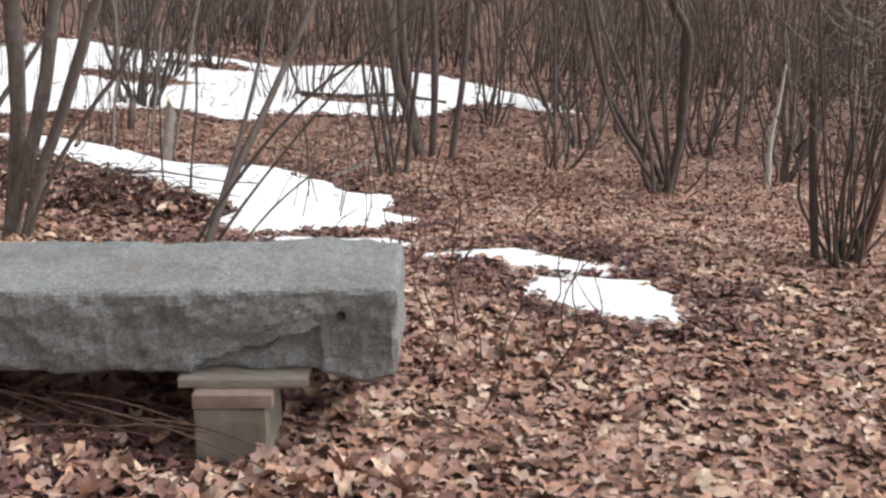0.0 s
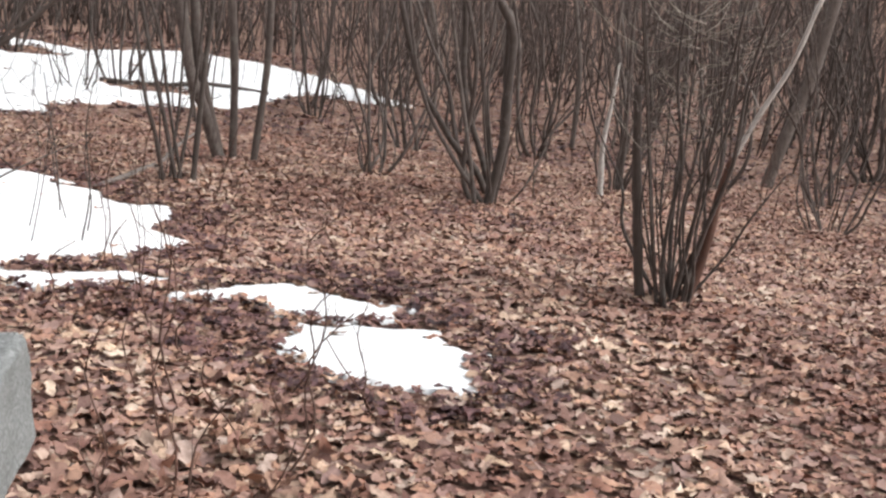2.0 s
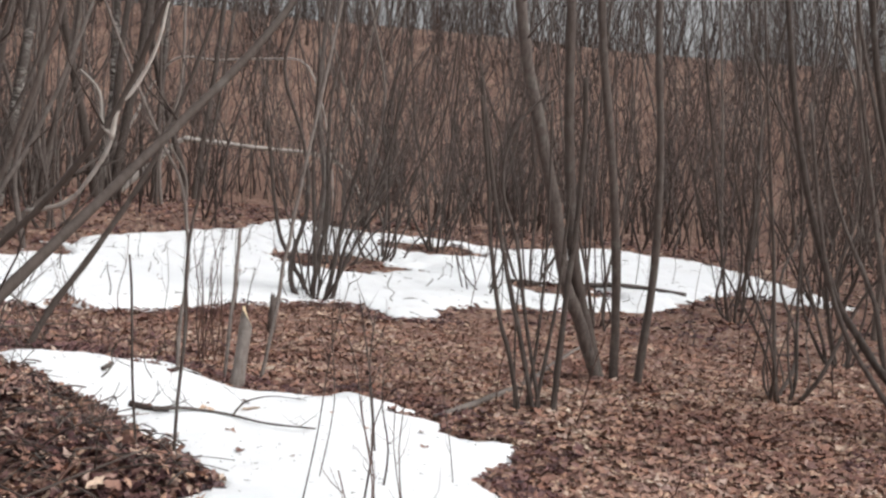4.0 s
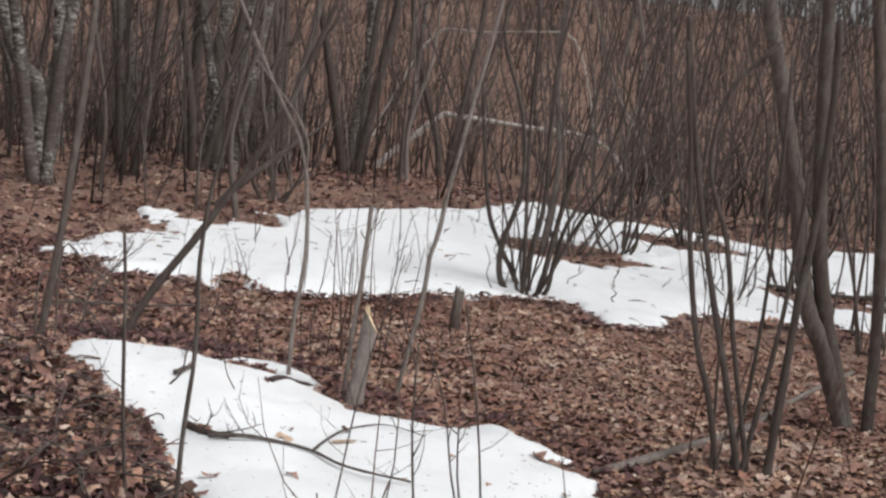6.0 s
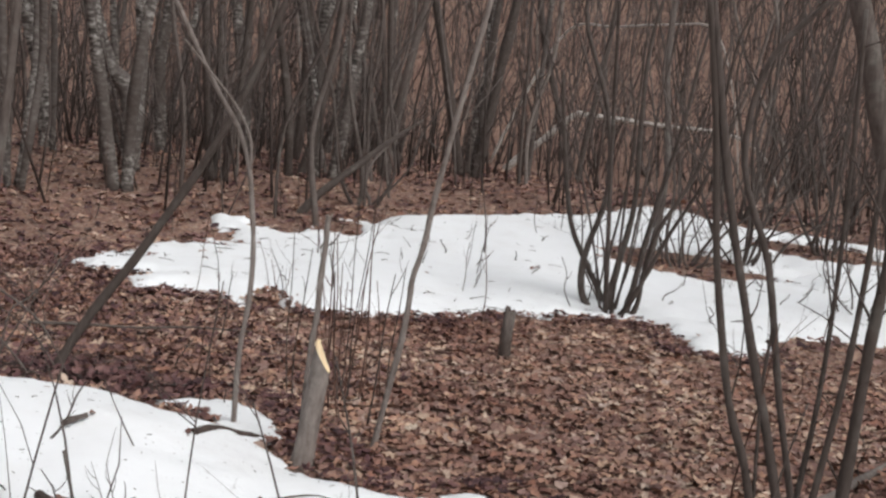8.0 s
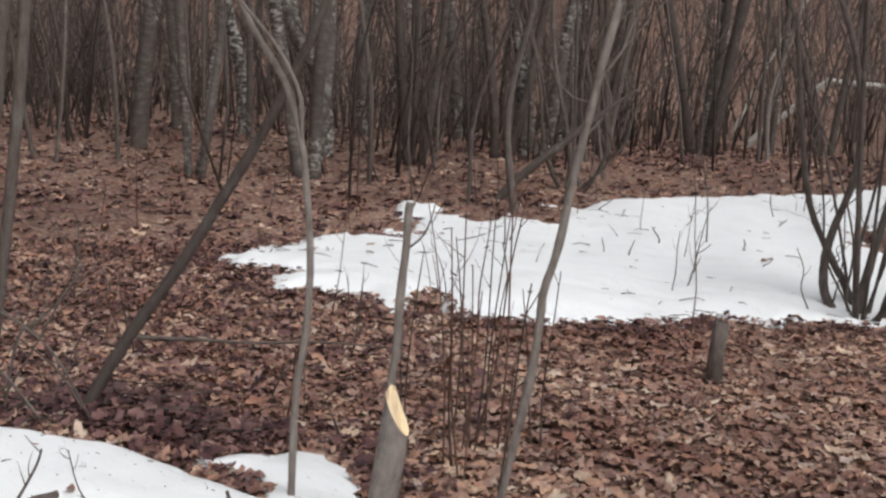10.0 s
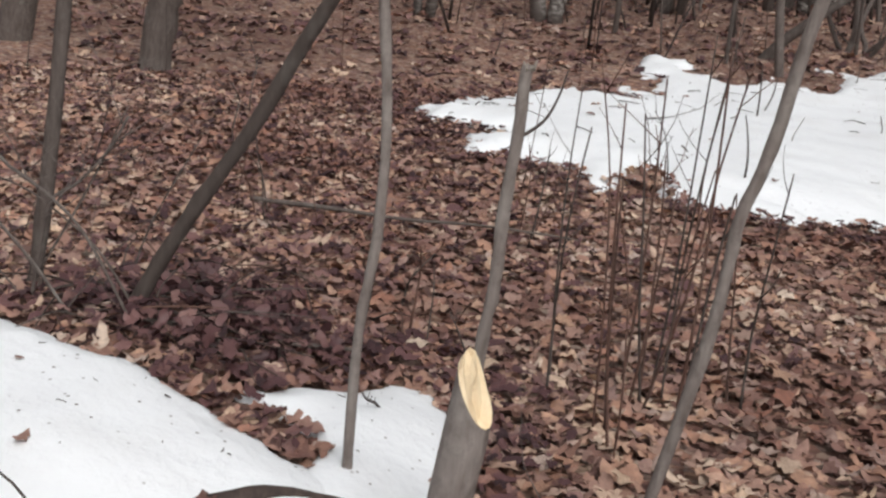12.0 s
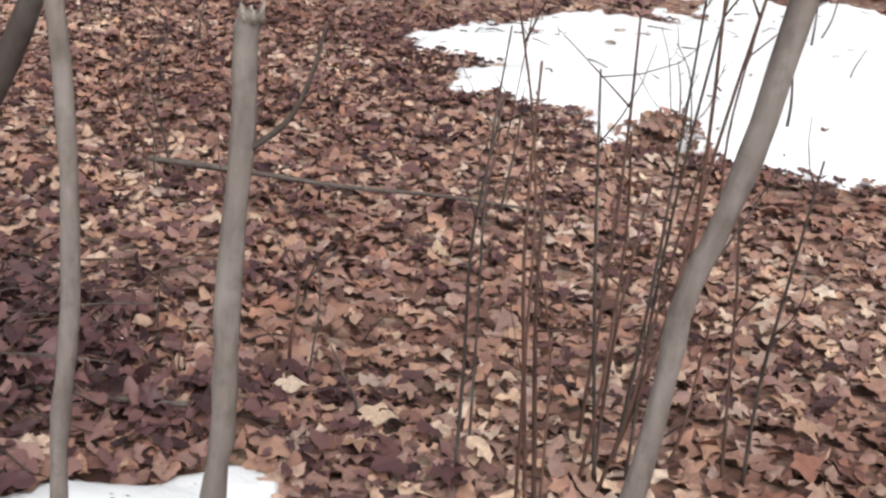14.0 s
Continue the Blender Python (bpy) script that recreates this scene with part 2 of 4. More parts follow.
def wobble(x, y, s):
    return (np.sin(x * s + 2 * np.sin(y * s * 0.7)) + np.sin(y * s * 1.3 + 1.7 * np.sin(x * s * 0.9 + 2)) + 0.6 * np.sin((x + y) * s * 2.3 + 1)) / 2.6


# ---- ground ----
def axis(lo, hi, step, far):
    fine = list(np.arange(lo, hi + 1e-6, step))
    d, grow, left, right = step, 1.18, [], []
    while fine[0] - sum(left) > -far and len(left) < 60:
        d *= grow
        left.append(d)
    d = step
    while fine[-1] + sum(right) < far and len(right) < 60:
        d *= grow
        right.append(d)
    return np.array([fine[0] - s for s in np.cumsum(left)[::-1]] + fine + [fine[-1] + s for s in np.cumsum(right)])


def grid_mesh(name, xs, ys, z, keep=None):
    nx, ny = len(xs), len(ys)
    gx, gy = np.meshgrid(xs, ys)
    co = np.stack([gx, gy, z], -1).reshape(-1, 3)
    i, j = np.meshgrid(np.arange(nx - 1), np.arange(ny - 1))
    a = (j * nx + i).reshape(-1)
    faces = np.stack([a, a + 1, a + 1 + nx, a + nx], -1)
    if keep is not None:
        k = keep.reshape(-1)
        faces = faces[k[faces].any(axis=1)]
        used = np.unique(faces)
        remap = np.zeros(len(co), int)
        remap[used] = np.arange(len(used))
        co, faces = co[used], remap[faces]
    return fill_mesh(name, co, faces)


def fill_mesh(name, co, faces):
    """A mesh from arrays of corners and of faces with equal numbers of corners."""
    me = bpy.data.meshes.new(name)
    k = faces.shape[1]
    me.vertices.add(len(co))
    me.vertices.foreach_set("co", co.astype(np.float32).reshape(-1))
    me.loops.add(faces.size)
    me.loops.foreach_set("vertex_index", faces.astype(np.int32).reshape(-1))
    me.polygons.add(len(faces))
    me.polygons.foreach_set("loop_start", np.arange(0, faces.size, k, dtype=np.int32))
    me.update(calc_edges=True)
    me.validate()
    me.shade_smooth()
    return me


gx_axis, gy_axis = axis(-12, 6, 0.1, 400), axis(-1, 20, 0.1, 400)
ground_mesh = grid_mesh("ground", gx_axis, gy_axis, ground_z(*np.meshgrid(gx_axis, gy_axis)))
ground_mesh.materials.append(LITTER)
ground = tagged(new("ground", ground_mesh), "forest floor of brown leaf litter, rising far off", "ground", kind="structure")

# ---- snow ----
SNOW_MIDDLE = [(-4.95, 7.88), (-4.70, 8.05), (-4.60, 8.25), (-4.43, 8.32), (-4.3, 8.45), (-4.2, 8.57), (-4.05, 8.64), (-3.9, 8.64), (-3.62, 8.65), (-3.36, 8.76), (-3.18, 8.9), (-3.09, 9.26),
               (-2.8, 9.14), (-2.46, 9.06), (-2.68, 8.86), (-2.26, 8.97), (-2.24, 8.76), (-2.02, 8.8), (-1.76, 8.87), (-1.68, 8.5), (-1.66, 8.0), (-1.32, 7.6), (-1.22, 7.3),
               (-1.38, 6.76), (-1.62, 6.38), (-1.9, 6.18), (-2.2, 6.12), (-2.45, 6.25), (-2.36, 6.7), (-2.9, 7.08), (-3.31, 7.22), (-3.52, 7.4), (-3.84, 7.48), (-4.25, 7.55), (-4.75, 7.66)]
SNOW_STUMP = [(-4.5, 8.47), (-4.51, 8.57), (-4.6, 8.67), (-4.6, 8.8), (-4.7, 8.95), (-4.64, 9.06), (-4.48, 9.08), (-4.28, 9.03), (-4.08, 8.93), (-3.94, 8.76), (-3.97, 8.6), (-4.15, 8.61), (-4.27, 8.67), (-4.38, 8.62)]
SNOW_NEAR = [(-0.42, 5.27), (-0.27, 5.52), (-0.02, 5.57), (0.24, 5.48), (0.32, 5.36), (0.45, 5.27), (0.36, 5.18), (0.44, 4.84), (0.24, 4.84), (0.05, 4.92), (-0.08, 4.9), (-0.26, 5.1)]
SNOW_LOBE = [(-0.92, 5.88), (-0.72, 6.14), (-0.5, 6.22), (-0.23, 6.04), (-0.05, 5.94), (0.13, 5.83), (0.06, 5.7), (-0.13, 5.66), (-0.3, 5.74), (-0.6, 5.88)]
SNOW_STRIP = [(-1.98, 5.92), (-1.83, 6.05), (-1.55, 6.08), (-1.25, 6.2), (-0.98, 6.13), (-1.28, 5.97), (-1.5, 5.8), (-1.75, 5.8)]
SNOW_FAR = [(-9.08, 10.42), (-9.68, 11.28), (-10.24, 12.31), (-9.72, 12.59), (-10.63, 12.83), (-11.41, 13.17), (-11.66, 14.31), (-10.94, 14.65), (-10.54, 14.85),
            (-10.8, 15.44), (-10.5, 17), (-10.1, 18.3), (-10.6, 20.6), (-8.6, 20), (-7.6, 20.5), (-6.2, 20.2), (-5.1, 21.8), (-3.6, 21.8), (-2.4, 20.9), (-1.4, 19.95),
            (-0.63, 19.1), (-1.33, 18.88), (-2.2, 19.3), (-2.69, 17.84), (-2.83, 16.76), (-3.74, 15.89), (-4.6, 15.1), (-4.84, 14.45), (-4.46, 13.66), (-4.7, 13.3),
            (-5.4, 13.8), (-5.96, 13.9), (-6.17, 13.09), (-6.53, 12.84), (-6.44, 12.42), (-6.65, 11.87), (-6.85, 11.35), (-7.12, 11.1), (-7.62, 11.18),
            (-7.27, 10.78), (-7.68, 10.84), (-7.96, 10.29), (-8.39, 10.63), (-8.81, 10.29)]
BARE_SPOTS = [(-7.5, 17.0, 0.75), (-7.1, 19.3, 0.6), (-4.3, 17.4, 0.5), (-11.25, 14.05, 0.72), (-9.95, 12.1, 0.12)]


def snow_depth(poly, x, y, deep, edge, rag):
    d = distance_in(poly, x, y) + rag * 0.6 + rag * wobble(x, y, 9) + rag * 0.5 * wobble(x + 5, y, 23) + rag * 0.4 * wobble(x, y + 3, 51)
    for cx, cy, r in BARE_SPOTS:
        d = np.minimum(d, np.hypot((x - cx) * 0.7, y - cy) - r + 0.22 * wobble(x, y, 5) + 0.1 * wobble(x, y, 17))
    h = deep * (1 - np.exp(-np.maximum(d, 0) / edge)) + 0.35 * deep * wobble(x, y, 2.1) * smooth01(0.05, 0.5, d) + 0.006 * wobble(x, y, 15)
    return d, np.where(d > 0, h + 0.012, np.maximum(d * 1.2, -0.1))


def snow_patch(poly, step, deep, edge, rag, label):
    p = np.array(poly)
    xs = np.arange(p[:, 0].min() - 0.3, p[:, 0].max() + 0.3, step)
    ys = np.arange(p[:, 1].min() - 0.3, p[:, 1].max() + 0.3, step)
    x, y = np.meshgrid(xs, ys)
    d, h = snow_depth(poly, x, y, deep, edge, rag)
    me = grid_mesh("snow_patch", xs, ys, ground_z(x, y) + h, d > -0.02)
    me.materials.append(SNOW)
    return tagged(new("snow_patch", me), label, "snow", kind="structure")


PATCHES = [(SNOW_MIDDLE, 0.025, 0.04, 0.1, 0.03), (SNOW_STUMP, 0.02, 0.04, 0.08, 0.02), (SNOW_NEAR, 0.015, 0.028, 0.12, 0.055), (SNOW_LOBE, 0.015, 0.022, 0.1, 0.07), (SNOW_STRIP, 0.015, 0.022, 0.1, 0.07), (SNOW_FAR, 0.05, 0.09, 0.25, 0.1)]
WORDS = ["melting snow patch flecked with twigs beside a brush pile", "small tongue of melting snow round the gnawed stump", "thin ragged tongue of melting snow on leaves", "narrow ragged lobe of melting snow on leaves",
         "broken thin streak of melting snow on leaves", "large melting snow sheet with shrubs standing in it"]
for (poly, step, deep, edge, rag), words in zip(PATCHES, WORDS):
    snow_patch(poly, step, deep, edge, rag, words)


def snow_here(x, y):
    """The snow's height above the ground and how far inside it points lie."""
    top, inside = np.zeros(np.shape(x)), np.full(np.shape(x), -9.0)
    for poly, _, deep, edge, rag in PATCHES:
        d, h = snow_depth(poly, x, y, deep, edge, rag)
        top, inside = np.maximum(top, h), np.maximum(inside, d)
    return top, inside


def surface(x, y):
    return gz(x, y) + float(snow_here(np.array([x]), np.array([y]))[0][0])


# ---- fallen leaves ----
rs = np.random.RandomState(4)


def leaf_shape(kind):
    """A lobed or pointed dry leaf about 1 long: corners and triangles, cupped and folded."""
    k = 14
    a = np.linspace(0, 2 * np.pi, k, endpoint=False)
    if kind % 3 == 0:
        r = 0.38 + 0.1 * np.cos(a * 5 + 0.4) + 0.04 * np.cos(a)
    elif kind % 3 == 1:
        r = 0.34 + 0.14 * np.cos(a * 2) + 0.05 * np.cos(a * 6)
    else:
        r = 0.34 + 0.13 * np.cos(a * 2) + 0.03 * np.cos(a * 3 + 1)
    r = r * rs.uniform(0.72, 1.15, k)
    x, y = r * np.cos(a), r * np.sin(a) * rs.uniform(0.75, 1.0)
    cup, fold, twist = rs.uniform(-0.5, 0.7), rs.uniform(-0.2, 0.4), rs.uniform(-0.6, 0.6)
    z = cup * (x * x + y * y) + fold * np.abs(y) + twist * x * y + rs.uniform(-0.11, 0.11, k)
    co = np.vstack([np.stack([x, y, z], -1), [[0, 0, 0]]])
    tri = np.array([(i, (i + 1) % k, k) for i in range(k)])
    return co, tri


SHAPES = [leaf_shape(i) for i in range(24)]


def scatter(count, box, size, want):
    x, y = rs.uniform(box[0], box[1], count), rs.uniform(box[2], box[3], count)
    ok = rs.uniform(0, 1, count) < want(x, y)
    x, y = x[ok], y[ok]
    _, inside = snow_here(x, y)
    free = (inside < 0.015) | (rs.uniform(0, 1, len(x)) < 0.004)
    x, y = x[free], y[free]
    top, inside = snow_here(x, y)
    z = ground_z(x, y) + np.where(inside > 0, top + 0.004, rs.uniform(0.0, 0.026, len(x)))
    return x, y, z, size[0] + (size[1] - size[0]) * rs.uniform(0, 1, len(x)) ** 1.3


def turned(co, yaw, tip, tip_dir, s):
    """Copies of a leaf's corners: one for each yaw, tip and size."""
    c, n = np.cos(yaw)[:, None], np.sin(yaw)[:, None]
    x, y, z = co[:, 0][None] * c - co[:, 1][None] * n, co[:, 0][None] * n + co[:, 1][None] * c, np.repeat(co[:, 2][None], len(yaw), 0)
    dc, dn = np.cos(tip_dir)[:, None], np.sin(tip_dir)[:, None]
    u, v = x * dc + y * dn, -x * dn + y * dc
    tc, tn = np.cos(tip)[:, None], np.sin(tip)[:, None]
    u, z = u * tc - z * tn, u * tn + z * tc
    return np.stack([u * dc - v * dn, u * dn + v * dc, z], -1) * s[:, None, None]


def leaf_cloud(name, x, y, z, s, label, material=None, tilt=0.17):
    n = len(x)
    yaw, tip, td = rs.uniform(0, 6.28, n), np.abs(rs.normal(0, tilt, n)), rs.uniform(0, 6.28, n)
    which = rs.randint(0, len(SHAPES), n)
    cos, tris, base = [], [], 0
    for i, (co, tri) in enumerate(SHAPES):
        m = which == i
        k = int(m.sum())
        if not k:
            continue
        p = turned(co, yaw[m], tip[m], td[m], s[m])
        p[..., 2] -= np.minimum(p[..., 2].min(axis=1, keepdims=True), 0) * 0.6
        p += np.stack([x[m], y[m], z[m]], -1)[:, None]
        cos.append(p.reshape(-1, 3))
        tris.append((tri[None] + (base + np.arange(k) * len(co))[:, None, None]).reshape(-1, 3))
        base += k * len(co)
    me = fill_mesh(name, np.vstack(cos), np.vstack(tris))
    me.materials.append(material or LEAF)
    return tagged(new(name, me), label, "leaves", kind="stuff")


near = scatter(124000, (-10, 4.5, 1.8, 14), (0.036, 0.115), lambda x, y: 1.0 - 0.55 * smooth01(10.5, 13.5, y))
far = scatter(22000, (-20, 10, 8, 26), (0.1, 0.18), lambda x, y: np.where((y > 14) | (x < -10) | (x > 4.5), 1.0, 0.0))
leaf_cloud("leaf_litter", *near, "thick layer of curled dry brown oak and maple leaves")
leaf_cloud("leaf_litter", *[c[::2] for c in far], "brown dry leaves under the distant saplings")
leaf_cloud("leaf_litter", *[c[1::2] for c in far], "dark russet leaves under the distant saplings", WET_SHADE_LEAF)
# At (-1.7, 2.55) sodden leaves also paint the shade under the bench.
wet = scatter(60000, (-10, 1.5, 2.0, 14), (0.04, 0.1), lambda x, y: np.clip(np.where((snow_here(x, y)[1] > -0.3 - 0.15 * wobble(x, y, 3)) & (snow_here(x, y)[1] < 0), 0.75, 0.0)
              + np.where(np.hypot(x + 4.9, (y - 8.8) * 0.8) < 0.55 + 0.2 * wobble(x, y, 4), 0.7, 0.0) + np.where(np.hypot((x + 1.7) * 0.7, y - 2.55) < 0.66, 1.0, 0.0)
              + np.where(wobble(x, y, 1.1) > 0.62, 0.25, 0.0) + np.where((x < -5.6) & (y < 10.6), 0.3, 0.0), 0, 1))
leaf_cloud("leaf_litter", wet[0], wet[1], wet[2] + 0.018, wet[3], "dark sodden leaves along the melting snow, also painting the shade under the bench", WET_SHADE_LEAF)


# ---- stems and shrubs ----
def thing(name, at, label, category, group=""):
    """An empty at the foot of a thing, for its parts."""
    return tagged(new(name), label, category, group)


def rooted(pts, top=None, lean=(0.0, 0.0)):
    """A stem's line carried down into the ground and, if told so, on to a height."""
    p = [Vector(q) for q in pts]
    d = (p[0] - p[1]).normalized() if p[0].z < p[1].z else Vector((0, 0, -1))
    g = gz(p[0].x, p[0].y) - 0.05
    if p[0].z > g + 0.02 and d.z < -0.2:
        p.insert(0, p[0] + d * ((p[0].z - g) / -d.z))
    elif p[0].z > g:
        p[0].z = g
    if top is not None and p[-1].z < top:
        d = (p[-1] - p[-2]).normalized()
        while p[-1].z < top:
            d = (d + Vector((lean[0], lean[1], 0.35))).normalized()
            p.append(p[-1] + d * 0.5)
    return p


def stem_part(parent, pts, r0, r1, material, rng, twig=0, length=0.6, rt=0.004, start=0.4, sides=8, name="stem", label="", steps=4, level=1):
    line = spline(pts, steps)
    body = part(name, tube(([], []), line, r0, r1, sides, rng), material, parent, label)
    if twig:
        data = ([], [])
        twigs(data, line, twig, length, rt, rng, start, level=level)
        tagged(part("twigs", data, material, parent if name != "stem" else body), kind="stuff")
    return body


def fan(base, count, height, spread, r, rng, lean=-0.06, curve=0.5):
    """Lines of stems that rise and spread from one foot."""
    out = []
    for k in range(count):
        a = 2 * math.pi * (k + rng.uniform(-0.3, 0.3)) / count
        s = spread * rng.uniform(0.25, 1.0)
        h = height * rng.choice((0.45, 0.7, 0.9, 1.0)) * rng.uniform(0.85, 1.1)
        foot = Vector(base) + Vector((math.cos(a), math.sin(a), 0)) * r * rng.uniform(0.15, 0.7)
        foot.z = gz(foot.x, foot.y) - 0.05
        pts = [foot]
        kink = Vector((rng.uniform(-1, 1), rng.uniform(-1, 1), 0)) * 0.085 * height / 3
        for u in (0.05, 0.14, 0.28, 0.46, 0.66, 0.84, 1.0):
            out_by = s * height * 0.64 * u ** 0.92
            pts.append(foot + Vector((math.cos(a) * out_by + lean * h * u, math.sin(a) * out_by, h * u)) + kink * math.sin(u * 11 + k * 1.9))
        out.append(pts)
    return out


def shrub(base, count, height, spread, r, rstem, seed, label, material=None, twig=7, lean=-0.06):
    rng = random.Random(seed)
    top = thing("shrub", base, label, "shrub", "multi-stemmed shrubs")
    for pts in fan(base, count, height, spread, r, rng, lean):
        rs_ = rstem * rng.choice((0.35, 0.5, 0.7, 0.9, 1.15)) * rng.uniform(0.9, 1.1)
        stem_part(top, pts, rs_, rs_ * 0.3, material or rng.choice((BARK, BARK, DARK)), rng, twig, 0.55 * height / 3.5, max(0.0025, rs_ * 0.16), 0.3, 7)
    return top


def stems(name, category, label, lines, material, seed, twig=6, top=None, lean=(0, 0), group=""):
    """A thing of one or more drawn stems: rows of points, foot radius and end radius."""
    rng = random.Random(seed)
    t = thing(name, lines[0][0][0], label, category, group)
    for pts, r0, r1 in lines:
        stem_part(t, rooted(pts, top, lean), r0, r1, material, rng, twig, 0.6, max(0.0022, r1 * 0.35), 0.45)
    return t


# young trees by the gnawed stump
forked = stems("sapling", "sapling", "slender smooth grey sapling bent near its fork", [([(-4.130, 8.693, 0.05), (-4.130, 8.693, 0.41), (-4.120, 8.713, 0.63), (-4.120, 8.713, 0.87),
      (-4.140, 8.693, 1.11), (-4.140, 8.673, 1.21), (-4.160, 8.653, 1.31), (-4.180, 8.613, 1.41), (-4.230, 8.513, 1.58)], 0.0128, 0.009)], SMOOTH, 11, 5, 3.0, (-0.05, -0.1))
stem_part(forked, [(-4.14, 8.673, 1.2), (-4.13, 8.66, 1.34), (-4.15, 8.6, 1.47), (-4.2, 8.5, 1.6), (-4.28, 8.38, 1.75)], 0.008, 0.0045, SMOOTH, random.Random(19), 3, 0.5, 0.002)
snag = stems("broken_sapling", "sapling", "grey sapling snapped off at chest height", [([(-3.862, 8.866, 0.0), (-3.847, 8.871, 0.46), (-3.837, 8.881, 0.63), (-3.837, 8.881, 0.78), (-3.837, 8.891, 0.93),
             (-3.837, 8.891, 1.02), (-3.834, 8.894, 1.06)], 0.0142, 0.0118)], SMOOTH, 12, 0)
rng = random.Random(3)
shards = ([], [])
for k in range(6):
    a = k * 1.05
    p = Vector((-3.832 + 0.008 * math.cos(a), 8.896 + 0.008 * math.sin(a), 1.052))
    tube(shards, [p, p + Vector((0.004 * math.cos(a), 0.004 * math.sin(a), (0.012, 0.02, 0.008, 0.012, 0.016, 0.01)[k]))], 0.005, 0.0012, 4)
part("splinter", shards, PALE, snag, "pale splintered break")
twig_line = [Vector(q) for q in ((-3.837, 8.891, 0.92), (-3.817, 8.931, 0.96), (-3.807, 8.951, 1.01), (-3.802, 8.961, 1.06))]
part("side_twig", tube(([], []), spline(twig_line), 0.004, 0.0015, 5), DARK, snag)
stems("sapling", "sapling", "slanting smooth grey sapling with a knot at its bend", [([(-3.819, 9.270, 0.0), (-3.779, 9.340, 0.49), (-3.769, 9.355, 0.70), (-3.767, 9.360, 0.79), (-3.749, 9.390, 0.94),
      (-3.739, 9.420, 1.16), (-3.719, 9.450, 1.37), (-3.709, 9.470, 1.51), (-3.699, 9.500, 1.66)], 0.0145, 0.0115)], SMOOTH, 13, 4, 3.4, (0.02, 0.05))
stems("leaning_tree", "tree", "dark leaning young tree rooted in a leafy mound", [([(-5.06, 8.26, 0.1), (-5.03, 8.34, 0.28), (-4.97, 8.44, 0.48), (-4.87, 8.55, 0.70), (-4.76, 8.66, 0.96), (-4.66, 8.76, 1.2),
      (-4.55, 8.86, 1.5), (-4.48, 8.92, 1.73)], 0.028, 0.012)], DARK, 14, 6, 2.3, (0.03, 0.03))
stems("sapling", "sapling", "straight dark sapling at the edge of the mound", [([(-5.44, 8.0, 0.12), (-5.42, 8.04, 0.5), (-5.40, 8.08, 1.0), (-5.39, 8.11, 1.5)], 0.026, 0.014)], BARK, 15, 5, 3.5)
stems("tree", "tree", "rough-barked grey tree on the leafy slope", [([(-10.0, 8.67, 0), (-9.98, 8.71, 0.41), (-9.97, 8.76, 0.65), (-9.95, 8.81, 1.40)], 0.12, 0.08)], BARK, 16, 8, 7.0)
stems("tree", "tree", "rough-barked grey tree on the leafy slope", [([(-11.1, 7.72, 0), (-11.05, 7.80, 0.6), (-11.0, 7.86, 1.5)], 0.13, 0.09)], BARK, 17, 8, 7.0)


def gnawed_stump():
    """A beaver-cut stump: a thin grey trunk with a slanting pale cut face."""
    t = thing("gnawed_stump", (0, 0, 0), "thin grey stump with a fresh slanting gnawed top", "stump")
    verts, faces, sides = [], [], 18
    axis_top, foot = Vector((-3.67, 8.812, 0.57)), Vector((-3.685, 8.752, 0.0))
    d = (axis_top - foot).normalized()
    ux = Vector((0.87, 0.49, 0)).normalized()
    ux = (ux - d * ux.dot(d)).normalized()
    uy = d.cross(ux)
    rg = random.Random(8)
    for h in (-0.06, 0.0, 0.05, 0.12, 0.2, 0.3, 0.38):
        r = 0.044 + 0.014 * math.exp(-max(h, 0) / 0.05)
        for k in range(sides):
            a = 2 * math.pi * k / sides
            verts.append(foot + d * h + (ux * math.cos(a) + uy * math.sin(a)) * r * (1 + rg.uniform(-0.02, 0.02)))
    for k in range(sides):
        a = 2 * math.pi * k / sides
        verts.append(foot + d * (0.475 - 0.055 * math.cos(a) - 0.01 * math.sin(a)) + (ux * math.cos(a) + uy * math.sin(a)) * 0.042)
    for i in range(7):
        for k in range(sides):
            a, b = i * sides + k, i * sides + (k + 1) % sides
            faces.append((a, b, b + sides, a + sides))
    part("trunk", (verts, faces), SMOOTH, t)
    rings, cut_faces = [], []
    for q, (rad, lift) in enumerate(((0.043, 0.0), (0.036, 0.012), (0.026, 0.016), (0.014, 0.024), (0.0, 0.02))):
        for k in range(sides):
            a = 2 * math.pi * k / sides
            c, s = math.cos(a), math.sin(a)
            h = 0.4765 - 0.055 * c * (rad / 0.042) ** 0.7 - 0.01 * s + lift * 0.6 - (0.02 * c if q else 0) + rg.uniform(-0.003, 0.003) * (q > 0)
            rings.append(foot + d * h + (ux * (c * rad - 0.009 * (q > 1)) + uy * s * rad))
    for i in range(4):
        for k in range(sides):
            a, b = i * sides + k, i * sides + (k + 1) % sides
            cut_faces.append((a, b, b + sides, a + sides))
    part("cut_face", (rings, cut_faces), CUT, t, "pale yellow gnawed wood", False)
    tip = ([], [])
    p = foot + d * 0.52 - ux * 0.03
    tube(tip, [p - d * 0.05, p, p + d * 0.03 + ux * 0.006], 0.016, 0.004, 7)
    part("splinter", tip, CUT, t, "pale pointed splinter", False)
    return t


gnawed_stump()


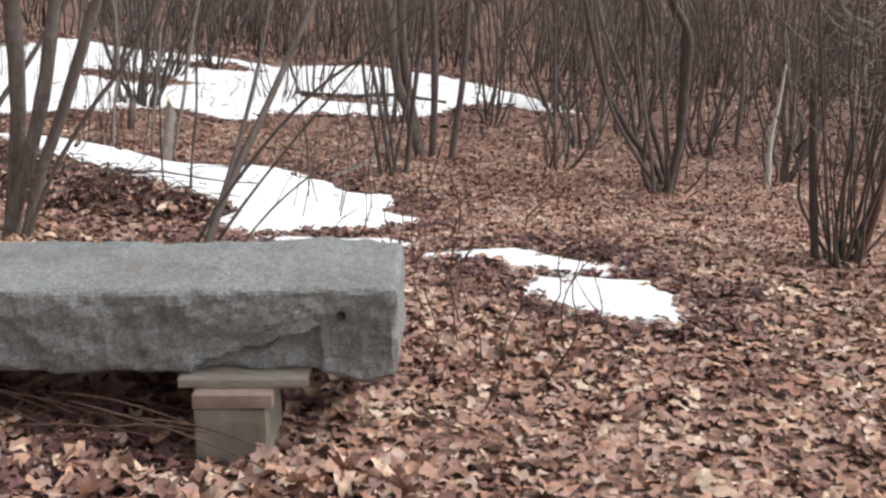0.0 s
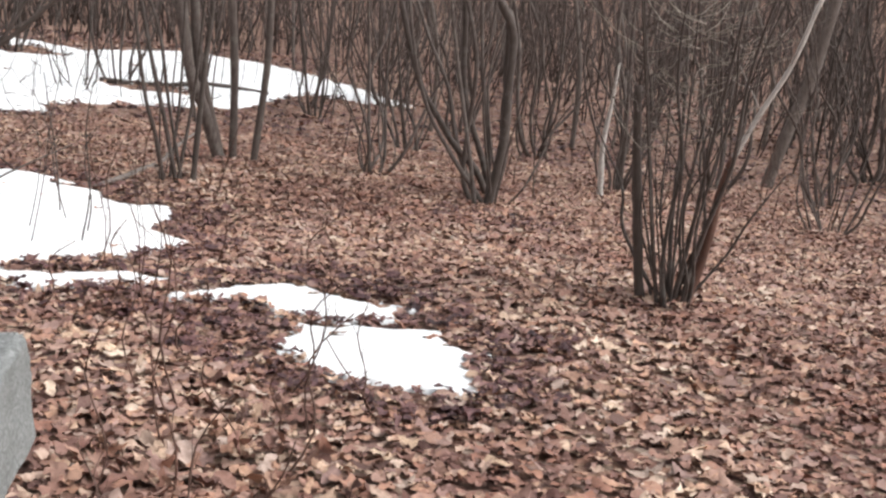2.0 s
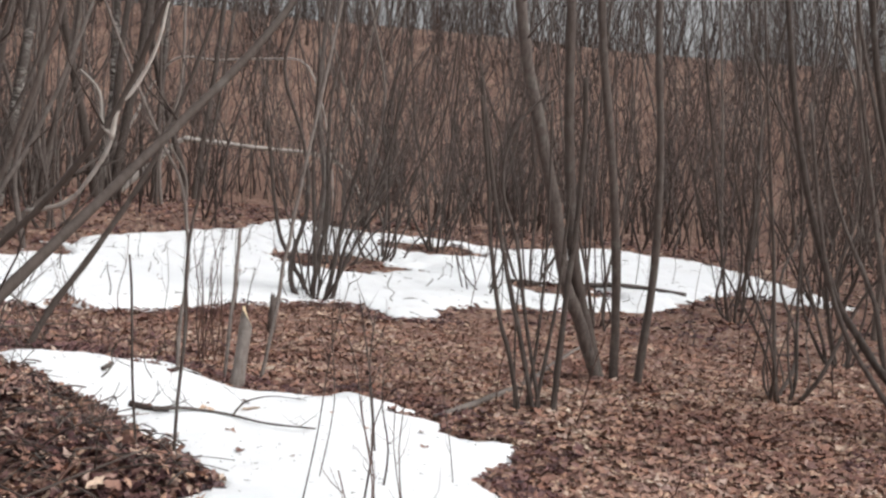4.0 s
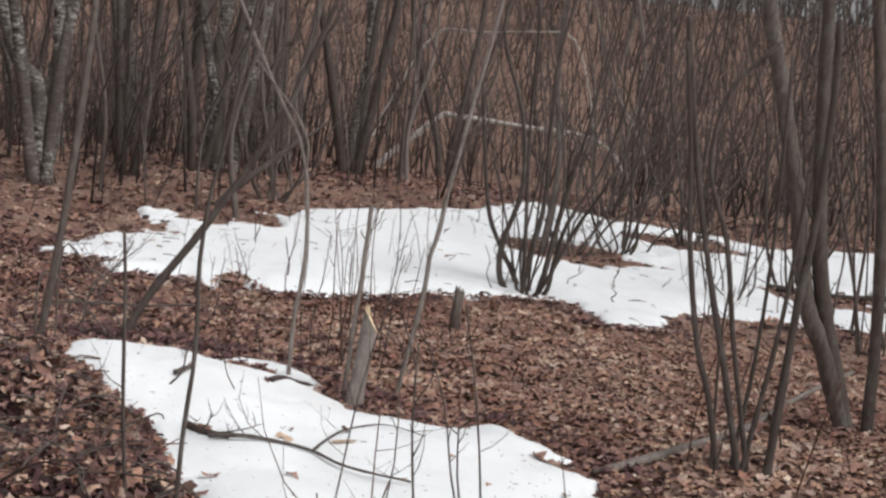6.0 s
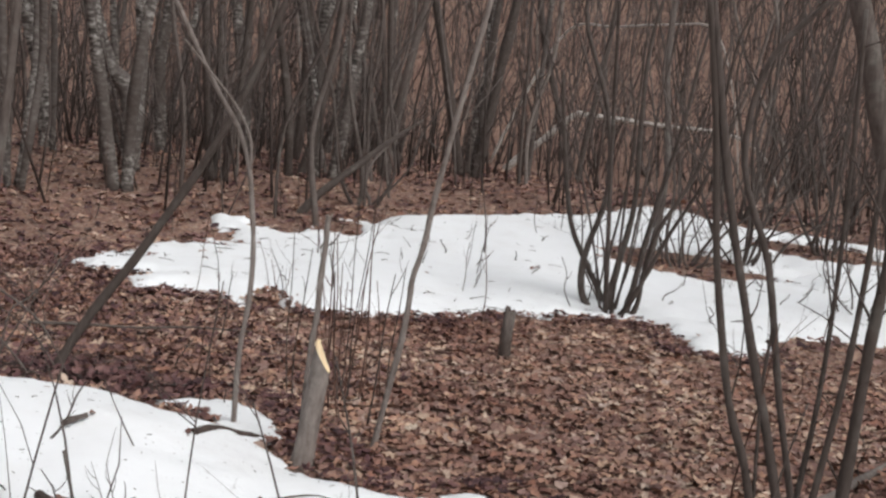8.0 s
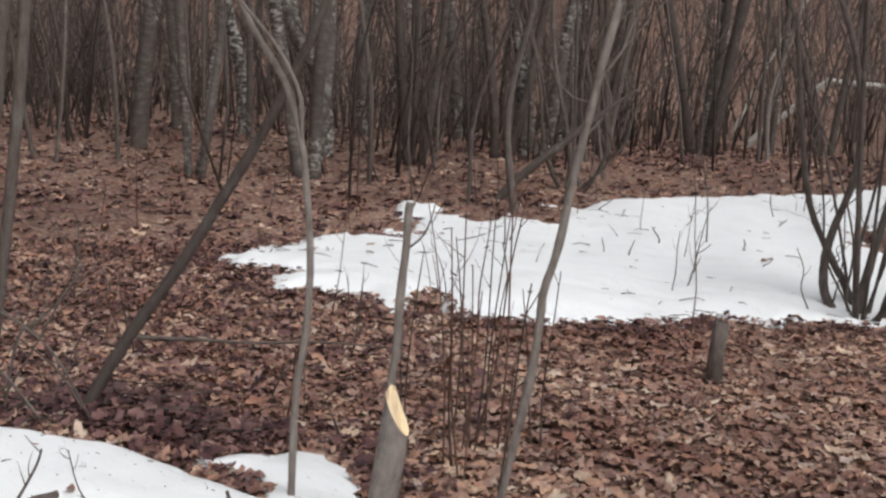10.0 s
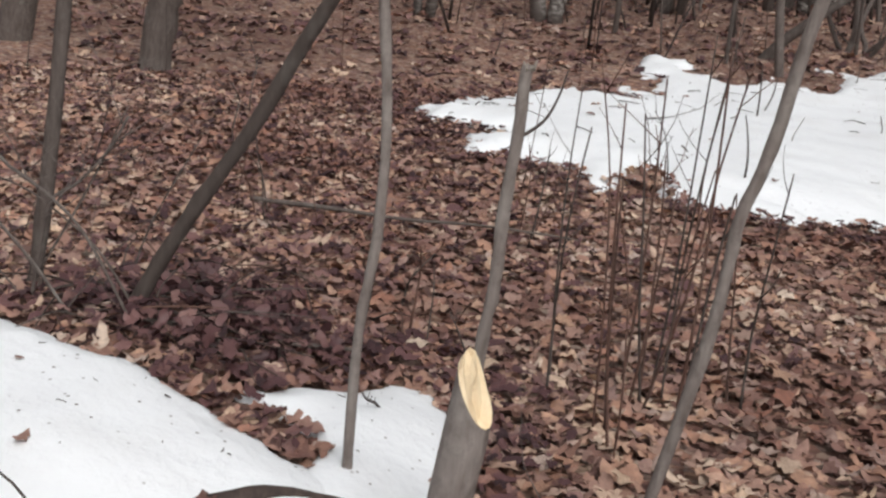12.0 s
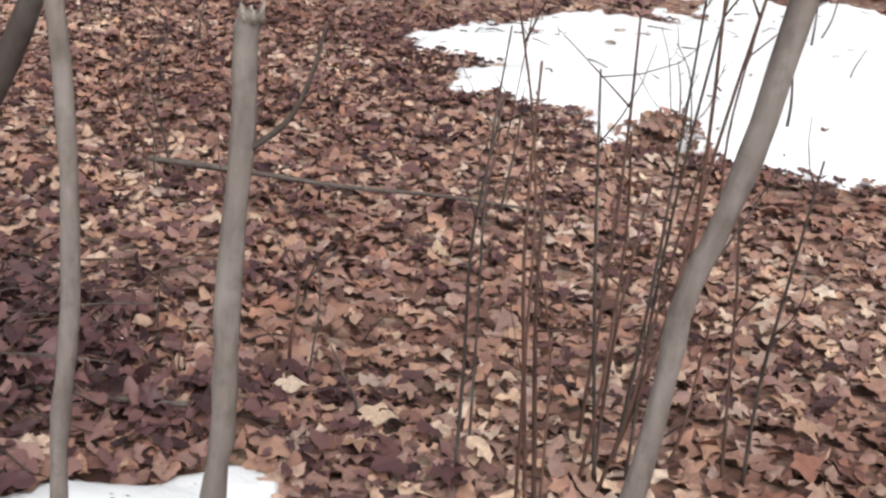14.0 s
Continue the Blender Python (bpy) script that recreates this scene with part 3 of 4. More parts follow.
def stub(x, y, h, r, label, seed):
    rg = random.Random(seed)
    t = thing("stub", (x, y, 0), label, "stump")
    z = gz(x, y)
    body = ([], [])
    tube(body, [Vector((x, y, z - 0.05)), Vector((x, y, z + h * 0.5)), Vector((x + 0.01, y + 0.01, z + h))], r * 1.1, r, 12, rg)
    part("trunk", body, BARK, t)
    tip = ([], [])
    for k in range(5):
        p = Vector((x + rg.uniform(-r, r) * 0.6, y + rg.uniform(-r, r) * 0.6, z + h - 0.02))
        tube(tip, [p, p + Vector((0.005, 0, rg.uniform(0.03, 0.09)))], r * 0.35, 0.002, 5)
    part("splinter", tip, BARK, t)


stub(-5.25, 11.66, 0.34, 0.04, "short grey broken stub among leaves", 5)

# shrubs that stand close to the walk
stems("shrub", "shrub", "loose clump of thin dark stems beside the fallen branch", [
    ([(-2.00, 9.62, 0.0), (-2.07, 9.56, 0.36), (-2.14, 9.50, 0.61), (-2.22, 9.43, 1.11), (-2.27, 9.39, 1.60), (-2.33, 9.33, 2.07)], 0.018, 0.012),
    ([(-1.92, 9.69, 0.0), (-2.02, 9.60, 0.49), (-2.10, 9.54, 0.82), (-2.21, 9.44, 1.36), (-2.30, 9.36, 1.93), (-2.34, 9.33, 2.19)], 0.02, 0.013),
    ([(-1.88, 9.72, 0.0), (-2.00, 9.62, 0.62), (-2.08, 9.55, 1.12), (-2.18, 9.46, 1.48), (-2.15, 9.49, 1.85), (-2.00, 9.62, 2.10)], 0.015, 0.01),
    ([(-1.80, 9.78, 0.0), (-1.79, 9.80, 0.51), (-1.78, 9.81, 0.90), (-1.76, 9.83, 1.32), (-1.76, 9.82, 1.88), (-1.78, 9.80, 2.26)], 0.026, 0.016),
    ([(-1.90, 9.70, 0.0), (-1.84, 9.75, 0.64), (-1.82, 9.77, 1.02), (-1.81, 9.78, 1.51)], 0.016, 0.009),
    ([(-1.98, 9.75, 0.0), (-1.97, 9.85, 0.6), (-1.99, 9.9, 1.3), (-2.05, 9.95, 2.1)], 0.013, 0.008),
    ([(-2.02, 9.60, 0.0), (-2.05, 9.57, 0.62), (-2.05, 9.58, 0.92), (-2.08, 9.55, 1.17)], 0.01, 0.004)], DARK, 21, 5, None, group="multi-stemmed shrubs")
stems("tree", "tree", "three-stemmed grey tree leaning over the fallen branch", [
    ([(-1.92, 11.17, 0.06), (-2.04, 11.06, 0.46), (-2.16, 10.96, 0.76), (-2.27, 10.87, 1.36), (-2.39, 10.77, 1.88), (-2.47, 10.70, 2.23), (-2.52, 10.66, 2.45)], 0.06, 0.034),
    ([(-1.90, 11.18, 0.06), (-2.08, 11.03, 0.76), (-2.15, 10.97, 1.22), (-2.21, 10.92, 1.81), (-2.25, 10.89, 2.39)], 0.05, 0.03),
    ([(-1.80, 11.3, 0.06), (-1.83, 11.25, 0.78), (-1.9, 11.18, 1.53), (-2.0, 11.1, 2.26), (-2.04, 11.06, 2.55)], 0.04, 0.025),
    ([(-1.6, 11.3, 0.06), (-1.55, 11.3, 0.9), (-1.58, 11.3, 1.8), (-1.66, 11.28, 2.6)], 0.035, 0.022)], BARK, 22, 9, 4.6)
bush = shrub((1.43, 6.47, 0), 26, 2.0, 0.4, 0.13, 0.0135, 23, "dense multi-stemmed bush on open leaf litter", DARK, 6, -0.06)
rng = random.Random(24)
crown = ([], [])
for k in range(26):
    p = Vector((1.3 + rng.uniform(-0.2, 0.35), 6.47 + rng.uniform(-0.25, 0.25), rng.uniform(0.85, 1.6)))
    twigs(crown, [p, p + Vector((0, 0, 0.1))], 3, 0.5, 0.0035, rng, 0.0, 0.25, 1)
tagged(part("twigs", crown, PALE, bush, "tangle of pale dead twigs"), kind="stuff")
stem_part(bush, rooted([(1.29, 6.47, 0.1), (1.22, 6.47, 0.5), (1.16, 6.47, 0.9), (1.12, 6.47, 1.22)]), 0.026, 0.02, DARK, rng, 7, 0.55, 0.004, 0.75)
stem_part(bush, rooted([(1.50, 6.47, 0.1), (1.57, 6.47, 0.4), (1.60, 6.47, 0.71), (1.64, 6.47, 0.92)]), 0.026, 0.019, REDTWIG, rng, 3, 0.4, 0.004, 0.5)
stem_part(bush, [(1.62, 6.47, 0.86), (1.73, 6.47, 1.13), (1.85, 6.47, 1.39), (1.92, 6.47, 1.64), (1.99, 6.47, 1.90), (2.1, 6.5, 2.5)], 0.014, 0.009, WHITE, rng, 5, 0.5, 0.003, 0.2, label="pale peeling slanting stem")
M = shrub((0.55, 10.25, 0), 8, 4.6, 0.42, 0.16, 0.026, 25, "tall grey shrub with one crooked stem", BARK, 8, -0.1)
stem_part(M, rooted([(0.57, 10.2, 0.05), (0.63, 10.21, 0.53), (0.62, 10.21, 1.0), (0.60, 10.21, 1.45), (0.41, 10.18, 1.80), (0.57, 10.20, 2.23), (0.41, 10.18, 2.53), (0.53, 10.20, 2.79), (0.5, 10.2, 3.4)]), 0.04, 0.022, DARK, rng, 6, 0.6, 0.005, 0.5, label="dark crooked stem")
stem_part(M, rooted([(0.5, 10.2, 0.05), (0.25, 10.2, 0.35), (-0.02, 10.2, 0.75), (-0.2, 10.2, 1.3), (-0.36, 10.2, 2.2)]), 0.024, 0.01, BARK, rng, 6, 0.5, 0.004)
LISTED = [(-0.52, 11.4, 9, 4.8, 0.4, 0.18, 0.03), (-1.75, 16.7, 9, 5, 0.45, 0.2, 0.035), (6.2, 18.4, 12, 5, 0.6, 0.3, 0.03), (5.8, 16.2, 7, 5, 0.4, 0.2, 0.04), (1.24, 14.8, 8, 5, 0.4, 0.25, 0.035),
          (1.9, 12.3, 9, 4.5, 0.4, 0.2, 0.03), (-7.5, 17.0, 12, 4, 0.75, 0.35, 0.028), (-7.2, 17.7, 9, 4, 0.8, 0.3, 0.028), (-7.06, 19.4, 9, 4.5, 0.6, 0.25, 0.03),
          (-4.97, 16.2, 6, 4.5, 0.4, 0.3, 0.025), (-4.76, 17.8, 7, 4.5, 0.5, 0.35, 0.028), (3.1, 13.6, 8, 5, 0.45, 0.22, 0.032), (4.2, 12.9, 7, 4.6, 0.4, 0.2, 0.03), (-0.3, 14.0, 7, 5, 0.4, 0.2, 0.03),
          (-2.9, 14.6, 6, 4.8, 0.35, 0.25, 0.026), (0.3, 16.9, 8, 5, 0.5, 0.25, 0.035), (2.6, 16.6, 8, 5, 0.5, 0.25, 0.035), (4.4, 19.5, 8, 5, 0.5, 0.25, 0.04), (-0.9, 19.0, 8, 5, 0.5, 0.25, 0.035),
          (3.6, 10.9, 8, 3.4, 0.5, 0.2, 0.022), (-11.6, 15.6, 7, 5, 0.45, 0.3, 0.04), (-9.3, 21.0, 9, 5, 0.6, 0.3, 0.035)]
for i, (x, y, n, h, sp, r, rr) in enumerate(LISTED):
    snowy = snow_here(np.array([x]), np.array([y]))[1][0] > -0.5
    shrub((x, y, 0), round(n * 1.35), h, sp, r, rr * 0.72, 40 + i, "many-stemmed grey shrub rising from the melting snow" if snowy else "many-stemmed grey shrub on the leaf litter", DARK if snowy else None, 8, -0.08 if x > -3 else -0.02)
snowbush = shrub((-6.05, 13.85, 0), 13, 4.4, 0.5, 0.2, 0.03, 71, "fan-shaped dark shrub at the snow's edge", DARK, 8, 0.0)
stem_part(snowbush, rooted([(-6.20, 13.95, 0.0), (-6.30, 13.93, 0.20), (-6.39, 13.88, 0.36), (-6.54, 13.76, 0.74), (-6.64, 13.68, 1.38), (-6.71, 13.61, 2.07)]), 0.034, 0.016, DARK, rng, 5, 0.5, 0.004)
stems("tree", "tree", "clump of grey trunks behind the granite bench", [
    ([(-3.16, 5.23, 0), (-3.08, 5.24, 0.38), (-3.00, 5.25, 0.75), (-2.95, 5.26, 1.28), (-2.95, 5.26, 1.57)], 0.042, 0.03),
    ([(-3.05, 5.20, 0), (-2.97, 5.21, 0.39), (-2.87, 5.22, 0.70), (-2.71, 5.24, 1.30), (-2.66, 5.25, 1.59)], 0.035, 0.025),
    ([(-3.19, 5.32, 0), (-3.16, 5.3, 0.67), (-3.21, 5.3, 1.26)], 0.05, 0.035),
    ([(-3.0, 5.1, 0), (-2.85, 5.1, 0.4), (-2.66, 5.12, 0.75), (-2.5, 5.15, 1.0)], 0.014, 0.006)], BARK, 26, 7, 3.6)
arch = stems("tree", "tree", "bare dark young tree behind the bench with arching branches", [
    ([(-1.40, 3.22, 0), (-1.38, 3.36, 0.5), (-1.37, 4.02, 1.0), (-1.37, 4.73, 1.5), (-1.35, 5.3, 1.95), (-1.28, 5.7, 2.5), (-1.2, 6.0, 3.1)], 0.02, 0.008),
    ([(-1.6, 3.3, 0), (-1.44, 3.37, 0.45), (-1.28, 3.42, 0.75), (-1.08, 3.5, 1.03), (-0.86, 3.58, 1.23), (-0.77, 3.61, 1.33), (-0.68, 3.64, 1.43), (-0.59, 3.67, 1.57), (-0.53, 3.69, 1.73), (-0.47, 3.71, 1.86)], 0.008, 0.0035),
    ([(-1.62, 3.34, 0), (-1.3, 3.45, 0.6), (-1.0, 3.54, 1.05), (-0.86, 3.58, 1.26), (-0.81, 3.59, 1.41), (-0.80, 3.60, 1.57), (-0.77, 3.61, 1.71), (-0.7, 3.62, 1.85)], 0.006, 0.0025),
    ([(-1.36, 3.3, 0.3), (-1.2, 3.5, 0.6), (-1.02, 3.8, 0.8), (-0.9, 4.2, 0.9)], 0.006, 0.002)], DARK, 29, 8)
stem_part(arch, [(-1.38, 3.36, 0.5), (-1.42, 3.9, 1.0), (-1.55, 4.5, 1.5), (-1.75, 5.0, 2.1)], 0.01, 0.004, DARK, rng, 5, 0.5, 0.002)
stem_part(arch, [(-0.72, 3.63, 1.40), (-0.66, 3.65, 1.42), (-0.62, 3.66, 1.47), (-0.60, 3.67, 1.52), (-0.61, 3.66, 1.54), (-0.62, 3.66, 1.59), (-0.65, 3.65, 1.62)], 0.004, 0.002, WHITE, rng, label="pale dead limb")
stem_part(arch, [(-0.60, 3.67, 1.52), (-0.59, 3.67, 1.57), (-0.57, 3.68, 1.60), (-0.54, 3.69, 1.67), (-0.52, 3.69, 1.78)], 0.004, 0.002, WHITE, rng, label="pale dead limb")
stems("sapling", "sapling", "thin dark sapling beside the brush pile", [([(-2.87, 6.70, 0.05), (-2.90, 6.67, 0.43), (-2.92, 6.65, 0.83), (-2.94, 6.64, 1.03)], 0.008, 0.005)], DARK, 34, 2)
stems("sapling", "sapling", "slender dark sapling beside the brush pile", [([(-2.73, 6.80, 0.05), (-2.73, 6.80, 0.35), (-2.72, 6.81, 0.66), (-2.73, 6.80, 0.96), (-2.72, 6.81, 1.20), (-2.70, 6.83, 1.36)], 0.009, 0.006)], DARK, 35, 3, 1.9)
stems("sapling", "sapling", "dead grey-white pole among the shrubs", [([(1.66, 11.7, 0.1), (1.63, 11.7, 0.5), (1.66, 11.7, 0.9), (1.68, 11.7, 1.28)], 0.036, 0.012)], WHITE, 30, 0)
stems("sapling", "sapling", "pale grey slanting trunk among shrubs", [([(4.02, 14.68, 0), (4.20, 14.68, 0.78), (4.36, 14.68, 1.40), (4.48, 14.68, 2.27), (4.52, 14.68, 2.80)], 0.075, 0.05)], SMOOTH, 31, 5, 5.0)
stems("tree", "tree", "dark leaning dead tree beyond the snow", [([(-11.5, 14.4, 0.1), (-11.33, 14.6, 0.45), (-11.1, 15.05, 0.9), (-10.9, 15.4, 1.25), (-10.75, 15.7, 1.5)], 0.065, 0.012)], DARK, 33, 8)

# birches beyond the snow
BIRCHES = [[(-14.55, 13.76, 0.38), (-14.58, 13.72, 1.00), (-14.65, 13.64, 1.53), (-14.81, 13.45, 1.82), (-14.96, 13.27, 2.48)], [(-14.59, 17.08, 0.50), (-14.68, 16.97, 1.19), (-14.70, 16.95, 2.06), (-14.66, 17.00, 2.93)],
           [(-18.17, 18.04, 0.50), (-18.22, 17.98, 1.54), (-18.39, 17.78, 3.05)], [(-16.40, 22.18, 0.50), (-16.35, 22.24, 1.39), (-16.26, 22.35, 2.72), (-16.28, 22.32, 3.58)],
           [(-16.94, 13.60, 0.49), (-17.00, 13.53, 1.43), (-17.13, 13.37, 2.09)], [(-17.96, 20.15, 0.50), (-17.89, 20.24, 1.72), (-17.80, 20.34, 3.35)], [(-15.51, 11.60, 0.36), (-15.48, 11.63, 1.19), (-15.41, 11.71, 2.30)],
           [(-16.87, 15.55, 0.50), (-16.95, 15.45, 1.86), (-16.90, 15.51, 2.77)], [(-24.47, 26.74, 0.66), (-24.44, 26.78, 2.67), (-24.48, 26.74, 4.18)]]
for i, line in enumerate(BIRCHES):
    stems("birch", "birch tree", "grey-white birch trunk with dark peeling bands", [(line, 0.13 if i in (0, 1) else 0.11, 0.06)], BIRCH, 80 + i, 9, 8.0, group="birch trees")
rng = random.Random(90)
for i in range(9):
    x, y = rng.uniform(-26, -15.5), rng.uniform(10, 26)
    z = gz(x, y)
    dx, dy = rng.uniform(-0.5, 0.5), rng.uniform(-0.5, 0.5)
    stems("birch", "birch tree", "slim grey-white birch in the wood", [([(x, y, z), (x + dx * 0.3, y + dy * 0.3, z + 1.5), (x + dx, y + dy, z + 4)], rng.uniform(0.05, 0.1), 0.04)], BIRCH, 100 + i, 7, 8.0, group="birch trees")
# stout dark trunks and birch clumps at the back of the clearing
rng = random.Random(91)
for i, (x, y, r, n, bark) in enumerate(((-13.2, 12.93, 0.085, 3, BIRCH), (-13.9, 16.6, 0.1, 2, BIRCH), (-15.5, 21.3, 0.1, 3, DARK), (-14.3, 18.2, 0.05, 5, BARK), (-13.3, 11.6, 0.06, 3, BIRCH),
                                        (-14.1, 16.2, 0.07, 2, DARK), (-17.5, 18.6, 0.1, 2, DARK), (-15.2, 9.6, 0.07, 3, BARK), (-16.3, 25.4, 0.1, 2, DARK), (-13.7, 14.6, 0.06, 4, DARK))):
    z = gz(x, y)
    lines = []
    for k in range(n):
        a, out = 2.4 * k + i, rng.uniform(0.25, 0.9)
        dx, dy, b = math.cos(a) * out, math.sin(a) * out, rng.uniform(-0.14, 0.14)
        fx, fy = x + math.cos(a) * r * 1.5, y + math.sin(a) * r * 1.5
        lines.append(([(fx, fy, z - 0.05), (fx + dx * 0.2 + b, fy + dy * 0.2, z + 0.7), (fx + dx * 0.5 - b, fy + dy * 0.5 + b, z + 1.7), (fx + dx, fy + dy - b, z + 3.2), (fx + dx * 1.4, fy + dy * 1.4, z + 4.8)], r * rng.uniform(0.7, 1.1), r * 0.5))
    stems("birch" if bark is BIRCH else "tree", "birch tree" if bark is BIRCH else "tree", "clump of dark-banded birch trunks behind the snow" if bark is BIRCH else "clump of crooked dark trunks behind the snow",
          lines, bark, 500 + i, 9, 7.5, group="trunk clumps")
fallen = thing("fallen_birch", (0, 0, 0), "broken white birch trunk bent down to the ground", "fallen tree")
rng = random.Random(6)
part("trunk", tube(([], []), spline([(-18.91, 25.91, 0.5), (-18.68, 26.18, 0.88), (-18.37, 26.55, 1.32), (-18.14, 26.83, 1.68), (-17.92, 27.1, 2.0)]), 0.085, 0.07, 8, rng), WHITE, fallen)
part("broken_top", tube(([], []), spline([(-17.92, 27.1, 2.02), (-17.32, 27.81, 1.99), (-16.47, 28.83, 1.94), (-15.54, 29.94, 1.9), (-14.9, 30.6, 1.5), (-14.5, 31.0, 0.55)]), 0.065, 0.03, 8, rng), WHITE, fallen)

fallen = thing("fallen_birch", (0, 0, 0), "thin white birch pole hung up among far saplings", "fallen tree")
part("trunk", tube(([], []), spline([(-19.9, 26.4, 0.6), (-19.4, 26.9, 2.4), (-18.75, 27.5, 4.05), (-17.31, 27.5, 4.12), (-15.65, 27.5, 4.2), (-14.6, 27.6, 4.05), (-14.0, 27.8, 2.4), (-13.8, 28.0, 0.6)]), 0.035, 0.016, 8, rng), WHITE, fallen)

# tree with one winding stem, where leaves meet the thicket
stems("tree", "tree", "dark forked young tree with one winding stem", [
    ([(0.61, 10.71, 0.0), (0.66, 10.72, 0.39), (0.64, 10.71, 0.83), (0.61, 10.71, 1.27), (0.58, 10.70, 1.55), (0.45, 10.68, 1.73), (0.44, 10.68, 1.95), (0.56, 10.70, 2.14), (0.58, 10.70, 2.38), (0.45, 10.68, 2.58), (0.56, 10.70, 2.74)], 0.045, 0.032),
    ([(0.57, 10.6, 0.0), (0.44, 10.54, 0.25), (0.24, 10.47, 0.44), (0.06, 10.44, 0.68), (-0.10, 10.41, 0.92), (-0.26, 10.38, 1.34), (-0.38, 10.36, 1.75)], 0.03, 0.016),
    ([(0.59, 10.66, 0.0), (0.49, 10.59, 0.33), (0.27, 10.55, 0.88), (0.19, 10.54, 1.61), (0.01, 10.51, 2.45)], 0.028, 0.018)], DARK, 401, 8, 5.0)

# fallen wood
def lying(name, label, pts, r0, r1, material, seed, lift=0.6, twig=0, category="branch"):
    rg = random.Random(seed)
    t = thing(name, pts[0], label, category)
    line = spline([Vector((x, y, surface(x, y) + r0 * lift + rg.uniform(0, 0.015))) for x, y in pts])
    part("limb", tube(([], []), line, r0, r1, 8, rg), material, t)
    if twig:
        data = ([], [])
        twigs(data, line, twig, 0.35, r0 * 0.3, rg, 0.1, 0.5)
        tagged(part("twigs", data, material, t), kind="stuff")


lying("fallen_branch", "long pale fallen branch lying on leaves", [(-2.34, 9.02), (-2.30, 9.25), (-2.27, 9.84), (-2.25, 10.5), (-2.38, 11.34), (-2.5, 12.4), (-2.59, 13.4)], 0.028, 0.016, SMOOTH, 1)
lying("fallen_branch", "dark forked branch lying across the snow", [(-3.42, 7.53), (-3.33, 7.64), (-3.24, 7.76), (-3.11, 7.86), (-2.88, 7.84), (-2.6, 7.93)], 0.0105, 0.005, DARK, 2, 1.0, 5)
lying("fallen_branch", "thin curved branch lying on the snow", [(-3.11, 7.86), (-3.2, 8.06), (-3.28, 8.28), (-3.24, 8.5), (-3.0, 8.5)], 0.0065, 0.002, DARK, 3, 1.2, 4)
lying("fallen_branch", "short dark stick half sunk in snow", [(-3.6, 7.55), (-3.5, 7.56), (-3.37, 7.6)], 0.02, 0.012, ROT, 4, 0.5, 3)
lying("fallen_branch", "short stout stick on the snow", [(-4.05, 7.84), (-4.06, 7.9), (-4.07, 7.95)], 0.014, 0.012, DARK, 5, 0.8)
# This log's black wood also stands in for the shaded hollow under the snow.
lying("log_and_hollow_shade", "wet black log half under the edge of the snow, doubling as its shaded hollow", [(-3.93, 8.36), (-3.97, 8.48), (-3.99, 8.6), (-3.985, 8.72), (-3.98, 8.9)], 0.02, 0.013, ROT, 6, -0.65, 0, "log")
lying("fallen_log", "dark log lying across the far snow", [(-5.06, 17.58), (-4.28, 17.82), (-3.53, 17.88), (-2.68, 18.16)], 0.04, 0.025, DARK, 7, 0.6, 6, "log")
lying("fallen_branch", "thin dead branch across the leafy slope", [(-6.63, 8.84), (-6.51, 9.16), (-6.40, 9.49), (-6.29, 9.79), (-6.2, 10.2)], 0.012, 0.004, BARK, 8, 6)
lying("fallen_branch", "wavy grey stick lying by the mound", [(-5.1, 8.3), (-4.98, 8.5), (-4.92, 8.65), (-4.88, 8.9)], 0.012, 0.006, BARK, 9, 3)
lying("fallen_branch", "bent grey twig lying on the leaves", [(-3.9, 9.0), (-3.95, 9.2), (-4.05, 9.4), (-4.0, 9.7)], 0.008, 0.003, BARK, 10, 1.2, 2)
for i, pts in enumerate(([(-5.06, 8.0, 0.2), (-5.06, 8.04, 0.43), (-5.03, 8.11, 0.50), (-5.00, 8.19, 0.60), (-4.99, 8.24, 0.70)], [(-5.0, 7.8, 0.66), (-4.97, 7.94, 0.56), (-4.94, 8.04, 0.49), (-4.90, 8.14, 0.38), (-4.86, 8.27, 0.12)],
                        [(-5.1, 7.75, 0.5), (-5.0, 7.95, 0.35), (-4.92, 8.1, 0.15)])):
    stems("bramble", "bramble", "grey arching bramble cane by the mound", [(pts, 0.006, 0.004)], BARK, 130 + i, 6, group="bramble canes")

# thin canes and seedlings that stand in leaves and snow
rng = random.Random(31)


def cane(x, y, h, r, material, label, group, lean=0.12, twig=2):
    t = thing("seedling", (x, y, 0), label, "seedling", group)
    z = surface(x, y) - 0.03
    dx, dy = rng.uniform(-lean, lean), rng.uniform(-lean, lean)
    k = rng.uniform(-0.055, 0.055)
    line = spline([(x, y, z), (x + dx * 0.3 + k, y + dy * 0.3, z + h * 0.35), (x + dx * 0.6 - k, y + dy * 0.6 + k, z + h * 0.7), (x + dx, y + dy, z + h)], 3)
    part("stem", tube(([], []), line, r, r * 0.45, 5), material, t)
    if twig:
        data = ([], [])
        twigs(data, line, twig, h * 0.3, r * 0.5, rng, 0.3, 1.2, 0)
        tagged(part("twigs", data, material, t), kind="stuff")


